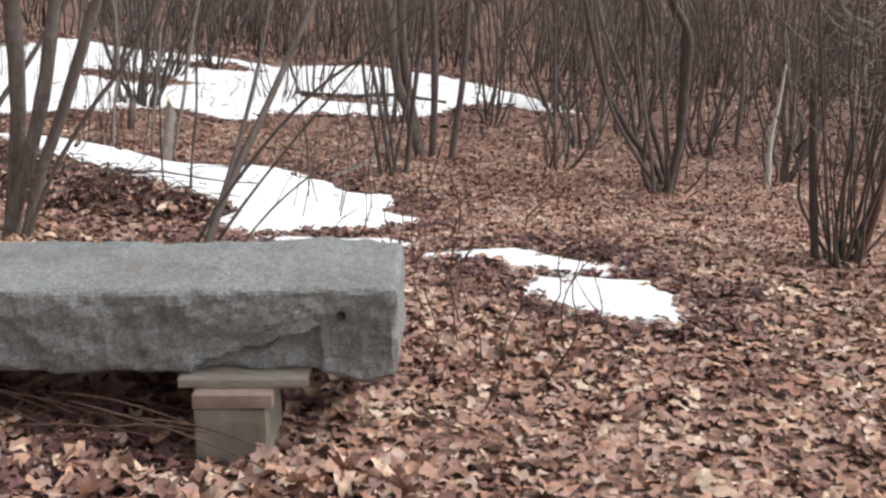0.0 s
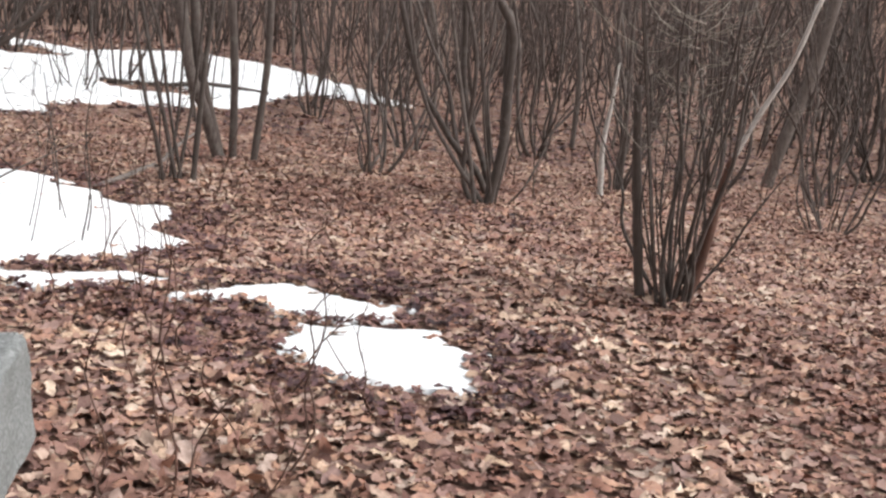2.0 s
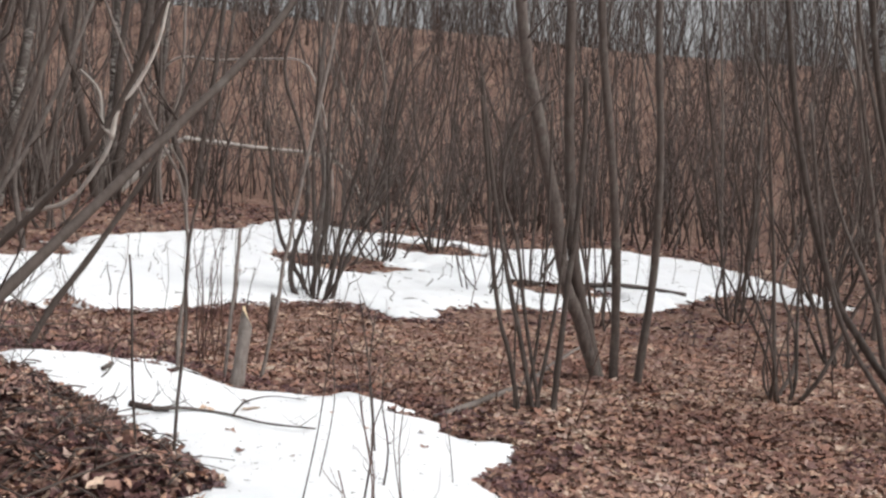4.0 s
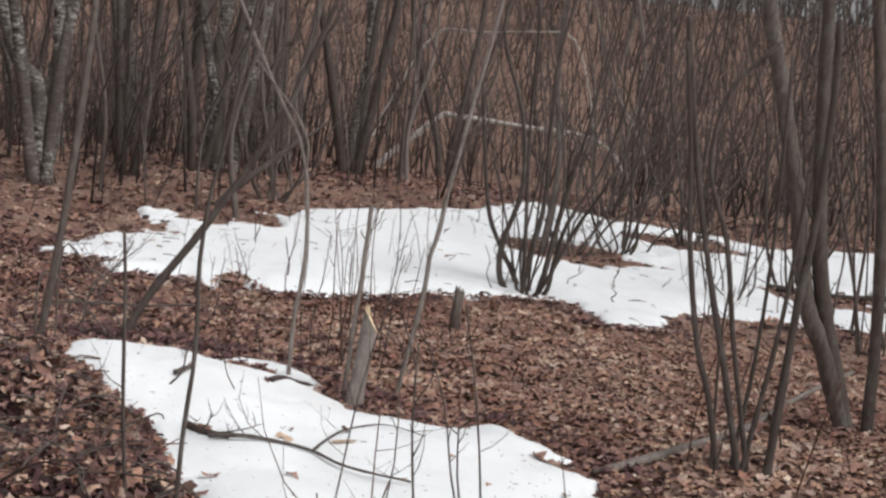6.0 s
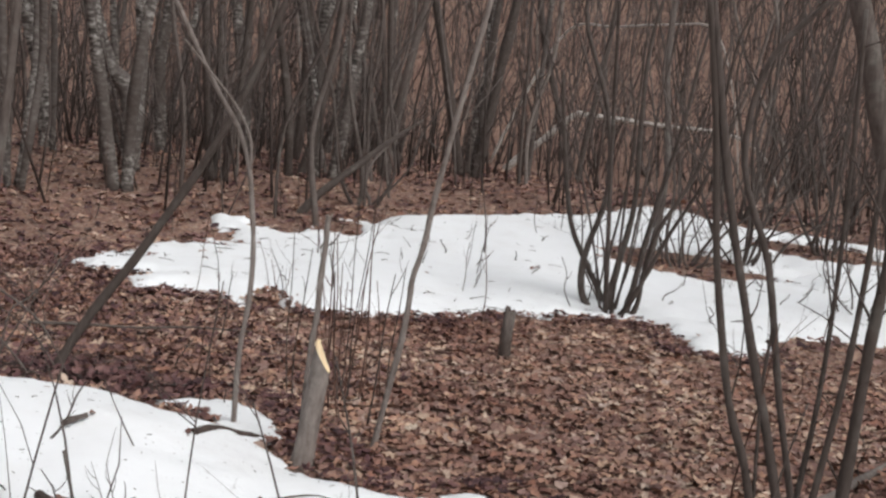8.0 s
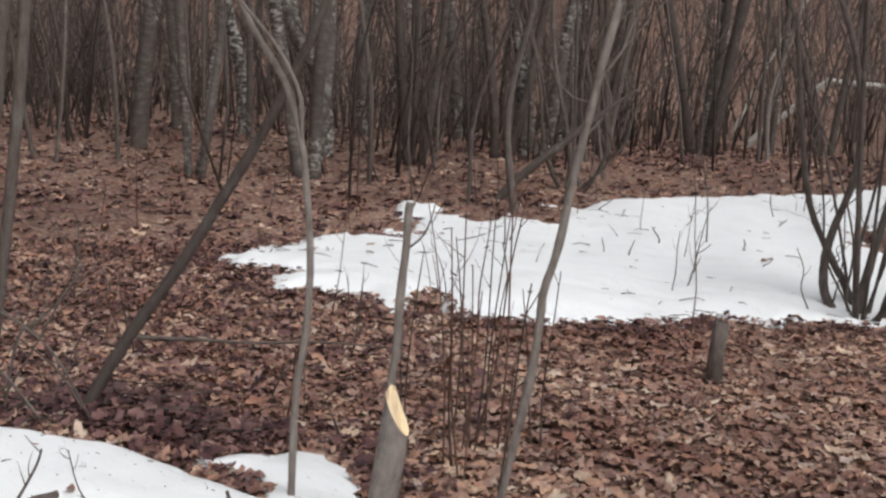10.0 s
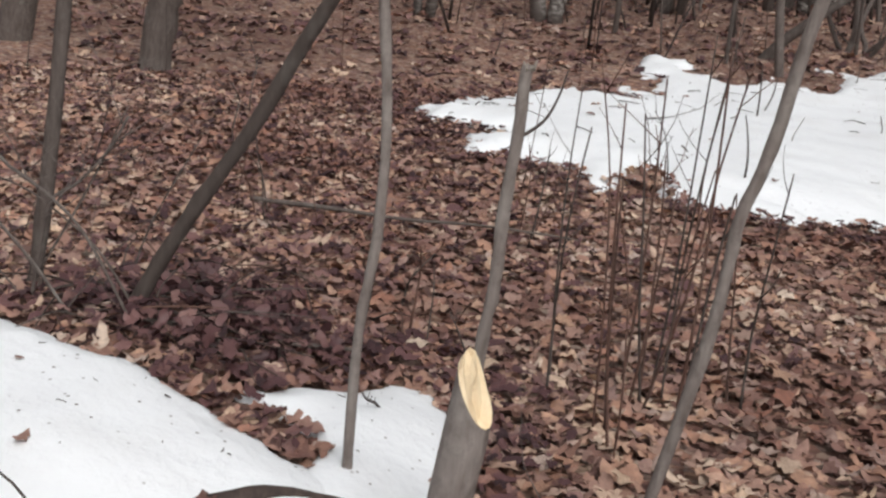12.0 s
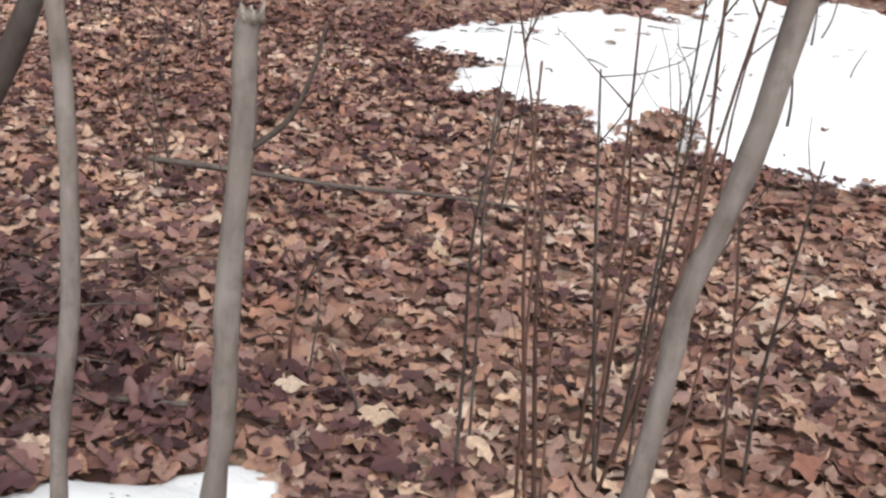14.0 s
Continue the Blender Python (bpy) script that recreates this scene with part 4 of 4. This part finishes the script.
for cx, cy, n, h in ((-4.72, 9.74, 8, 1.25), (-4.66, 9.58, 5, 1.15), (-4.35, 9.5, 3, 0.95), (-4.85, 9.95, 3, 0.8), (-7.3, 11.2, 5, 0.45), (-6.3, 9.97, 3, 0.5), (-6.56, 8.88, 4, 0.5), (-5.27, 9.2, 4, 0.35), (-4.9, 9.4, 3, 0.2)):
    for k in range(n):
        cane(cx + rng.gauss(0, 0.1), cy + rng.gauss(0, 0.07), h * rng.uniform(0.5, 1.1), rng.uniform(0.003, 0.006), REDTWIG if k % 3 else DARK, "thin reddish-brown upright shoot among leaves", "upright shoots")
for x, y, h in ((-1.47, 5.44, 0.35), (-1.46, 6.27, 0.7), (-1.42, 6.3, 0.8), (-1.03, 5.71, 0.9), (-0.51, 4.04, 0.75), (-0.22, 4.23, 0.3), (-0.47, 6.89, 0.5), (-0.34, 6.92, 0.3), (-0.95, 6.7, 0.5), (0.98, 6.06, 0.3),
                (0.02, 4.6, 0.4), (-0.3, 4.0, 0.35), (-0.4, 3.7, 0.5), (-0.15, 3.9, 0.55), (-0.1, 4.3, 0.6), (-1.2, 5.6, 0.45), (-0.7, 5.0, 0.4), (-0.45, 3.2, 0.3), (-0.35, 3.3, 0.45), (-0.62, 3.6, 0.6), (-0.55, 4.4, 0.8), (-0.25, 4.7, 0.5), (-0.75, 4.6, 0.55), (-0.15, 3.5, 0.35), (0.1, 4.5, 0.3), (-0.9, 5.3, 0.6), (-1.15, 6.0, 0.7)):
    cane(x, y, h, rng.uniform(0.003, 0.005), REDTWIG, "thin reddish-brown seedling in leaf litter", "upright shoots", 0.2, 4)
count = 0
while count < 62:
    x, y = rng.uniform(-11, -3), rng.uniform(10.3, 19)
    if snow_here(np.array([x]), np.array([y]))[1][0] > 0.15:
        cane(x, y, rng.choice((0.15, 0.2, 0.3, 0.5, 1.0 if y > 13.5 else 0.4)) * rng.uniform(0.7, 1.2), rng.uniform(0.004, 0.008), DARK, "thin dark twig standing in the snow", "twigs in snow", 0.16, rng.choice((0, 0, 1, 2)))
        count += 1
for x, y, h in ((-4.03, 7.77, 0.26), (-3.8, 8.04, 0.28), (-4.46, 8.87, 0.14), (-2.2, 7.9, 0.9), (-2.05, 7.6, 0.8), (-1.8, 7.2, 0.6), (-1.6, 7.6, 0.5), (-1.7, 6.8, 0.9), (-1.9, 6.6, 1.0), (-2.1, 7.1, 1.1)):
    cane(x, y, h, rng.uniform(0.003, 0.006), DARK, "thin dark twig standing in the snow", "twigs in snow", 0.2, 4)
count = 0
while count < 90:
    x, y = rng.uniform(-13, 4), rng.uniform(6, 17)
    if snow_here(np.array([x]), np.array([y]))[1][0] < -0.1 and (y > 9 or x < -5.5 or abs(x - 0.5) > 1.5) and math.hypot(x + 4.4, y - 9.4) > 1.9:
        cane(x, y, rng.uniform(0.25, 1.1), rng.uniform(0.003, 0.007), REDTWIG if rng.random() < 0.6 else DARK, "thin bare seedling in leaf litter", "upright shoots", 0.2, 3)
        count += 1

# slender saplings of the middle distance
count = 0
while count < 85:
    a, r = radians(rng.uniform(-92, 32)), rng.uniform(11, 30)
    x, y = -1 + r * math.sin(a), 5 + r * math.cos(a)
    if snow_here(np.array([x]), np.array([y]))[1][0] > -0.2 and rng.random() > 0.15:
        continue
    if y < 12.2 and x > -11.5:
        continue
    z = gz(x, y)
    w, q = rng.gauss(-0.2, 0.7), rng.gauss(0, 0.5)
    b = rng.uniform(-0.22, 0.22)
    stems("sapling", "sapling", "tall bare grey sapling in the wood", [([(x, y, z), (x + w * 0.2 + b, y + q * 0.2, z + 1.1), (x + w * 0.5 - b, y + q * 0.5, z + 2.5), (x + w, y + q, z + 4.5)], rng.uniform(0.016, 0.045), 0.014)],
          rng.choice((BARK, BARK, SMOOTH, DARK)), 200 + count, 7, 6.5, group="tall saplings")
    count += 1

# the far thicket
rng = random.Random(77)


def thicket(clumps, a0, a1, r0, r1, tall, label, thin=0.7, sprigs=10):
    data = ([], [])
    for _ in range(clumps):
        a, r = radians(rng.uniform(a0, a1)), r0 + (r1 - r0) * rng.random() ** 0.8
        x, y = -1 + r * math.sin(a), 5 + r * math.cos(a)
        if (snow_here(np.array([x]), np.array([y]))[1][0] > -0.3 and rng.random() > 0.05) or (y < 12.6 and x > -12):
            continue
        deg = math.degrees(a)
        if -82 < deg < -28 and r < 28 and rng.random() < thin:
            continue
        z = gz(x, y) - 0.1
        for k in range(rng.randint(2, 5)):
            h = tall * rng.uniform(0.35, 1.1)
            w, q = rng.gauss(-0.02, 0.22) * h, rng.gauss(0, 0.2) * h
            px, py = x + rng.gauss(0, 0.25), y + rng.gauss(0, 0.25)
            j = rng.uniform(-0.07, 0.07) * h
            line = [Vector((px, py, z)), Vector((px + w * 0.25 + j, py + q * 0.25, z + h * 0.3)), Vector((px + w * 0.6 - j, py + q * 0.6, z + h * 0.65)), Vector((px + w, py + q, z + h))]
            rad = rng.uniform(0.006, 0.024) * rng.uniform(0.5, 1.2) * (0.75 + r / 45)
            tube(data, line, rad, rad * 0.3, 4)
            for _ in range(sprigs):
                u = rng.uniform(0.1, 0.98) * 3
                i = min(int(u), 2)
                p = line[i].lerp(line[i + 1], u - i)
                b = rng.uniform(0, 6.28)
                ln, c = h * 0.3 * rng.uniform(0.3, 1.0), rng.uniform(-0.3, 0.3)
                d, e = Vector((math.cos(b), math.sin(b), rng.uniform(0.1, 1.6))).normalized(), Vector((math.cos(b + c), math.sin(b + c), rng.uniform(0.3, 1.6))).normalized()
                tube(data, [p, p + d * ln * 0.5, p + d * ln * 0.5 + e * ln * 0.5], max(rad * 0.33, 0.0035), 0.002, 3)
    ob = part("thicket", data, THICKET)
    tagged(ob, label, "undergrowth", kind="stuff")


thicket(800, -100, 40, 12.5, 34, 5.0, "dense grey-brown thicket of bare saplings and twigs", 0.6, 11)
thicket(720, -100, 42, 28, 60, 10.0, "distant bare wood of grey trunks and twigs", 0.7, 9)
thicket(620, -62, 32, 56, 84, 14.0, "bare trees along the crest of the far rise", 0.7, 11)
thicket(260, -90, -44, 15.5, 30, 2.4, "low dark brush of bare shoots behind the snow", 0.0, 9)


# ---- granite bench ----
def rough_box(size, n, amp, seed, edge=0.02):
    """A box of the given size from a corner at the origin, with worn edges and a rough skin."""
    bm = bmesh.new()
    bmesh.ops.create_cube(bm, size=1)
    for ax in range(3):
        for k in range(1, n[ax]):
            co, no = Vector((0, 0, 0)), Vector((0, 0, 0))
            co[ax], no[ax] = -0.5 + k / n[ax], 1
            bmesh.ops.bisect_plane(bm, geom=bm.verts[:] + bm.edges[:] + bm.faces[:], plane_co=co, plane_no=no)
    for v in bm.verts:
        p = Vector(((v.co.x + 0.5) * size[0], (v.co.y + 0.5) * size[1], (v.co.z + 0.5) * size[2]))
        near_edges = sum(1 for ax in range(3) if abs(abs(v.co[ax]) - 0.5) < 1e-4)
        off = Vector((seed * 3.1, seed * 1.7, 0))
        d = noise.noise_vector(p * 5 + off) * amp + noise.noise_vector(p * 14 + off) * amp * 0.5 + noise.noise_vector(p * 35 + off) * amp * 0.25
        if near_edges >= 2:
            inward = Vector([-(1 if v.co[ax] > 0 else -1) if abs(abs(v.co[ax]) - 0.5) < 1e-4 else 0 for ax in range(3)])
            p += inward * edge * (0.6 + 0.8 * noise.noise(p * 11 + off))
        v.co = p + d
    bmesh.ops.recalc_face_normals(bm, faces=bm.faces[:])
    bm.verts.index_update()
    data = ([v.co.copy() for v in bm.verts], [tuple(v.index for v in f.verts) for f in bm.faces])
    bm.free()
    return data


def bench():
    top = thing("stone_bench", (0, 0, 0), "rough grey granite slab bench propped on a stone block", "bench")
    u = Vector((-1.17, -0.16, -0.11)).normalized()
    v = Vector((-0.13, 0.45, 0.055))
    v = (v - u * v.dot(u)).normalized()
    w = v.cross(u).normalized()
    w = w if w.z > 0 else -w
    corner = Vector((-0.578, 2.74, 0.535))
    length, depth, thick = 2.3, 0.5, 0.27
    verts, faces = rough_box((length, depth, thick), (120, 24, 17), 0.011, 2, 0.012)
    out = []
    for p in verts:
        q = p.copy()
        front = max(0.0, 1 - q.y / 0.12)
        if 0.24 < q.x < 0.62 and q.z < 0.03 + (q.x - 0.24) * -0.02 + 0.11 * (1 - (q.x - 0.24) / 0.38):
            q.y += 0.035 * front
        q.y += front * (0.02 * noise.noise(Vector((q.x * 4, 3, q.z * 7))) + 0.012 * noise.noise(Vector((q.x * 12, 7, q.z * 15))) + 0.008 * noise.noise(Vector((q.x * 30, 7, q.z * 34))))
        if q.x < 0.26 and q.z < 0.1:
            q.z -= 0.042 * (1 - abs(q.x - 0.1) / 0.16) * (1 - q.z / 0.1)
        out.append(corner + u * q.x + v * q.y + w * (q.z - thick))
    part("slab", (out, faces), GRANITE, top, "", False)
    c = corner + u * 0.168 - w * 0.082 + v * 0.006
    # A capped dark plug, not a recess: its colour is the hole's shade.
    hole = ([], [])
    n = 16
    for k in range(n):
        a = 2 * math.pi * k / n
        hole[0].append(c + (u * math.cos(a) + w * math.sin(a)) * 0.0145 - v * 0.012)
    for k in range(n):
        a = 2 * math.pi * k / n
        hole[0].append(c + (u * math.cos(a) + w * math.sin(a)) * 0.013 + v * 0.05)
    hole[1].extend([(k, (k + 1) % n, n + (k + 1) % n, n + k) for k in range(n)] + [tuple(range(n))])
    part("drill_hole_shade", hole, HOLE_SHADE, top, "round dark plug painted as the shade inside a drilled hole")
    for k, x in ((0, 0.46), (1, 1.9)):
        foot_at = corner + u * x - v * 0.07 - w * thick
        ground_at = gz(foot_at.x, foot_at.y)
        for nm, mat, wd, dp, h0, h1, off in (("shim", BOARD, 0.39, 0.29, -0.03, -0.002, 0.01), ("capstone", CAPROCK, 0.24, 0.3, -0.075, -0.031, 0.035), ("support_block", BLOCK, 0.22, 0.3, None, -0.076, 0.045)):
            lo = -(foot_at.z - ground_at) - 0.06 if h0 is None else h0
            vs, fs = rough_box((wd, dp, h1 - lo), (10, 8, 6 if h0 is None else 2), 0.003 if h0 is None else 0.0012, 5 + k, 0.006 if h0 is None else 0.002)
            part(nm, ([foot_at + u * (p.x - wd / 2 + off) + v * (p.y + (0.03 if nm == "shim" else -0.02)) + w * (p.z + lo) for p in vs], fs), mat, top, "weathered grey board" if nm == "shim" else "", False)


bench()


def leaf_drift():
    """Sodden leaves drifted up behind the bench, their dark colour adding to its shade."""
    t = thing("leaf_pile", (0, 0, 0), "sodden leaves drifted up under and behind the bench, dark to deepen its shade", "leaf pile")
    outline = [(-2.7, 3.0), (-1.9, 2.92), (-1.25, 3.0), (-0.75, 3.1), (-0.62, 3.4), (-1.1, 3.75), (-1.9, 3.8), (-2.6, 3.6)]
    # The mound also blocks light that reaches under the slab from behind.
    xs, ys = np.arange(-2.9, -0.4, 0.04), np.arange(2.7, 4.0, 0.04)
    x, y = np.meshgrid(xs, ys)
    d = distance_in(outline, x, y)
    me = grid_mesh("mound", xs, ys, ground_z(x, y) + 0.2 * (1 - np.exp(-np.maximum(d, 0) / 0.12)) + 0.02 * wobble(x, y, 8) * (d > 0) - 0.05 * (d < 0), d > -0.04)
    me.materials.append(LITTER)
    new("mound", me).parent = t
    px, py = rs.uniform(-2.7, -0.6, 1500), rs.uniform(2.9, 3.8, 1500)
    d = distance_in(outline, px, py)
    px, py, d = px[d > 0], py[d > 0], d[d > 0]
    cloud = leaf_cloud("loose_leaves", px, py, ground_z(px, py) + 0.2 * (1 - np.exp(-d / 0.12)) + 0.01, rs.uniform(0.05, 0.11, len(px)), "sodden brown leaves, dark to deepen the bench's shade", WET_SHADE_LEAF)
    cloud.parent = t
    del cloud["category"]
    rg = random.Random(9)
    for k in range(14):
        p = Vector((rg.uniform(-2.4, -1.1), rg.uniform(2.5, 2.9), gz(-1.5, 2.7) + rg.uniform(0.05, 0.16)))
        dv = Vector((rg.uniform(0.6, 1), rg.uniform(-0.3, 0.3), rg.uniform(-0.12, 0.05))) * rg.uniform(0.2, 0.45)
        part("stick", tube(([], []), spline([p - dv, p + Vector((0, 0, 0.02)), p + dv], 3), 0.005, 0.002, 5), REDTWIG, t)


leaf_drift()


# ---- brush pile ----
def leaf_heap(cx, cy, rx, ry, n, high, label, size=(0.06, 0.115), tilt=0.7):
    """Curled leaves heaped up round a point."""
    t = thing("leaf_pile", (cx, cy, 0), label, "leaf pile")
    px, py = rs.normal(cx, rx, n), rs.normal(cy, ry, n)
    d = np.hypot((px - cx) / rx, (py - cy) / ry)
    pz = ground_z(px, py) + high * np.exp(-d * d / 2) * rs.uniform(0.3, 1.0, n) + 0.01
    cloud = leaf_cloud("loose_leaves", px, py, pz, rs.uniform(size[0], size[1], n), "curled russet leaves", LEAF, tilt)
    cloud.parent = t
    del cloud["category"]


leaf_heap(-0.72, 2.5, 0.2, 0.13, 330, 0.1, "curled russet leaves drifted against the bench foot")
leaf_heap(-1.2, 2.32, 0.45, 0.1, 260, 0.05, "curled russet leaves lying before the bench")
leaf_heap(-7.2, 11.08, 0.16, 0.12, 110, 0.1, "tuft of russet leaves caught in shoots at the snow's edge", (0.06, 0.1))
leaf_heap(-0.45, 3.9, 0.3, 0.3, 150, 0.07, "russet leaves caught among reddish seedlings")


def brush_pile():
    t = thing("brush_pile", (0, 0, 0), "heap of dark twigs and sodden leaves beside the snow", "brush pile")
    rg = random.Random(15)
    outline = [(-4.9, 7.6), (-4.2, 7.5), (-3.6, 7.38), (-3.1, 7.12), (-2.7, 6.9), (-2.34, 6.66), (-2.42, 6.28), (-2.85, 6.0), (-3.4, 6.1), (-4.2, 6.5), (-4.9, 7.0)]
    xs, ys = np.arange(-5.2, -2.0, 0.05), np.arange(5.7, 7.9, 0.05)
    x, y = np.meshgrid(xs, ys)
    d = distance_in(outline, x, y)
    z = ground_z(x, y) + 0.16 * (1 - np.exp(-np.maximum(d, 0) / 0.3)) + 0.04 * wobble(x, y, 6) * (d > 0) - 0.06 * (d < 0)
    me = grid_mesh("mound", xs, ys, z, d > -0.05)
    me.materials.append(LITTER)
    new("mound", me).parent = t
    k = 0
    while k < 240:
        x0, y0 = rg.uniform(-4.9, -2.3), rg.uniform(5.9, 7.6)
        dd = float(distance_in(outline, np.array([x0]), np.array([y0]))[0])
        if dd < 0.06:
            continue
        a, ln = rg.uniform(0, 6.28), rg.uniform(0.12, 0.5)
        zz = gz(x0, y0) + 0.17 * (1 - math.exp(-max(dd, 0) / 0.3)) + rg.uniform(0, 0.06)
        dv = Vector((math.cos(a), math.sin(a), rg.uniform(-0.25, 0.6)))
        if dd < 0.2:
            dv.z = abs(dv.z) * 0.3
        p = Vector((x0, y0, zz))
        pts = [p - dv * ln * 0.5, p - dv * ln * 0.15 + Vector((0, 0, rg.uniform(0, 0.05))), p + dv * ln * 0.2 + Vector((rg.uniform(-0.06, 0.06), rg.uniform(-0.06, 0.06), rg.uniform(-0.03, 0.05))), p + dv * ln * 0.5]
        r = rg.uniform(0.002, 0.0065)
        part("stick", tube(([], []), spline(pts, 2), r, r * 0.5, 5), (DARK, REDTWIG, ROT, BARK)[k % 4], t)
        k += 1
    xs_, ys_ = rs.uniform(-4.9, -2.3, 4600), rs.uniform(5.9, 7.6, 4600)
    dd = distance_in(outline, xs_, ys_)
    ok = dd > 0
    xs_, ys_, dd = xs_[ok], ys_[ok], dd[ok]
    cloud = leaf_cloud("heap_leaves", xs_, ys_, ground_z(xs_, ys_) + 0.16 * (1 - np.exp(-dd / 0.3)) + 0.01, rs.uniform(0.05, 0.1, len(xs_)), "sodden dark leaves", WET_SHADE_LEAF, 0.5)
    cloud.parent = t
    del cloud["category"]
    few = slice(0, len(xs_), 4)
    cloud = leaf_cloud("loose_leaves", xs_[few] + 0.02, ys_[few], ground_z(xs_[few], ys_[few]) + 0.16 * (1 - np.exp(-dd[few] / 0.3)) + 0.03, rs.uniform(0.05, 0.1, len(xs_[few])), "curled russet leaves", LEAF, 0.7)
    cloud.parent = t
    del cloud["category"]


brush_pile()


def mound_brush():
    """Fine dead canes and sodden leaves round the foot of the leaning tree."""
    t = thing("brush_pile", (-5.2, 8.45, 0), "tangle of fine dead canes and dark leaves by a leaning tree", "brush pile")
    rg = random.Random(44)
    for pts in ([(-5.01, 8.27, 0.14), (-5.03, 8.22, 0.23), (-5.04, 8.16, 0.32), (-5.07, 8.07, 0.40), (-5.09, 7.99, 0.46), (-5.12, 7.89, 0.50)], [(-5.09, 8.0, 0.04), (-5.11, 7.96, 0.15), (-5.12, 7.90, 0.23)],
                [(-4.98, 8.35, 0.0), (-4.99, 8.35, 0.08), (-4.99, 8.33, 0.19), (-4.98, 8.38, 0.27)], [(-5.1, 8.0, 0.2), (-5.05, 8.12, 0.44), (-5.04, 8.18, 0.57), (-5.02, 8.24, 0.72)],
                [(-5.56, 8.28, 0.0), (-5.54, 8.35, 0.24), (-5.50, 8.49, 0.53)]):
        part("cane", tube(([], []), spline(pts, 3), 0.0045, 0.002, 5), BARK, t)
    for k in range(110):
        x, y = rg.gauss(-5.15, 0.28), rg.gauss(8.45, 0.24)
        if snow_here(np.array([x]), np.array([y]))[1][0] > -0.04:
            continue
        a, ln, up = rg.uniform(0, 6.3), rg.uniform(0.12, 0.42), rg.uniform(0, 0.35)
        p = Vector((x, y, gz(x, y) + 0.03))
        d = Vector((math.cos(a), math.sin(a), up))
        pts = [p, p + d * ln * 0.4 + Vector((rg.uniform(-0.03, 0.03), 0, 0.02)), p + d * ln + Vector((0, 0, -0.12 * up))]
        part("stick", tube(([], []), spline(pts, 3), rg.uniform(0.0025, 0.006), 0.0015, 5), (DARK, ROT, REDTWIG)[k % 3], t)
    n = 800
    px, py = rs.normal(-5.16, 0.26, n), rs.normal(8.46, 0.19, n)
    ok = snow_here(px, py)[1] < -0.04
    px, py = px[ok], py[ok]
    cloud = leaf_cloud("heap_leaves", px, py, ground_z(px, py) + rs.uniform(0.02, 0.09, n)[: len(px)], rs.uniform(0.04, 0.085, len(px)), "sodden dark leaves", WET_SHADE_LEAF, 0.45)
    cloud.parent = t
    del cloud["category"]


mound_brush()

# bits of bark and twig strewn over the snow
data = ([], [])
rng = random.Random(71)
px, py = rs.uniform(-11.5, -2, 2400), rs.uniform(10.3, 20.5, 2400)
px[::3], py[::3] = rs.uniform(-5, -1.5, 800), rs.uniform(6.5, 8.9, 800)
snow_top, depth = snow_here(px, py)
level = ground_z(px, py) + snow_top
for k in np.nonzero((depth > 0.03) & (rs.uniform(0, 1, 2400) > 0.75 * smooth01(0.1, 0.9, depth)))[0][:520]:
    far = k % 3 > 0
    a, ln = rng.uniform(0, 6.3), rng.uniform(0.03, 0.22) if far else rng.uniform(0.005, 0.03)
    r = rng.uniform(0.002, 0.0055) if far else rng.uniform(0.001, 0.0022)
    p, d = Vector((float(px[k]), float(py[k]), float(level[k]) + r * 0.5)), Vector((math.cos(a), math.sin(a), 0)) * ln
    tube(data, [p, p + d * 0.5 + Vector((rng.uniform(-0.2, 0.2) * ln, rng.uniform(-0.2, 0.2) * ln, rng.uniform(0, 0.12) * ln)), p + d], r, r * 0.5, 4)
tagged(part("twig_litter", data, DARK), "dark twigs and bark bits strewn over the snow", "twigs", kind="stuff")

# single leaves that lie apart: on the snow, and near the walk
leaf_meshes = []
for i, (co, tri) in enumerate(SHAPES[:8]):
    me = fill_mesh("leaf", co, tri)
    me.materials.append(LEAF1)
    leaf_meshes.append(me)
rng = random.Random(55)
for i, (x, y, s) in enumerate(((-3.54, 7.59, 0.15), (-3.15, 8.11, 0.15), (-3.29, 8.27, 0.1), (-4.5, 7.98, 0.035))):
    ob = new("fallen_leaf", leaf_meshes[i])
    ob.matrix_world = Matrix.LocRotScale((x, y, surface(x, y) + 0.008), Euler((0, 0, i * 1.3)), (s, s * 0.7, s * 0.3))
    tagged(ob, "single dry brown leaf lying on the snow", "leaf", "leaves on snow")
for i in range(290):
    x, y = (rng.uniform(-0.4, 1.4), rng.uniform(2.2, 5.0)) if i % 2 else (rng.uniform(-6.2, -3.6), rng.uniform(8.9, 10.6))
    if snow_here(np.array([x]), np.array([y]))[1][0] > -0.03:
        continue
    s = rng.uniform(0.07, 0.12)
    ob = new("leaf", leaf_meshes[i % 8])
    ob.matrix_world = Matrix.LocRotScale((x, y, gz(x, y) + rng.uniform(0.03, 0.05)), Euler((rng.uniform(-0.3, 0.3), rng.uniform(-0.3, 0.3), rng.uniform(0, 6.3))), (s, s, s))
    ob.parent = ground
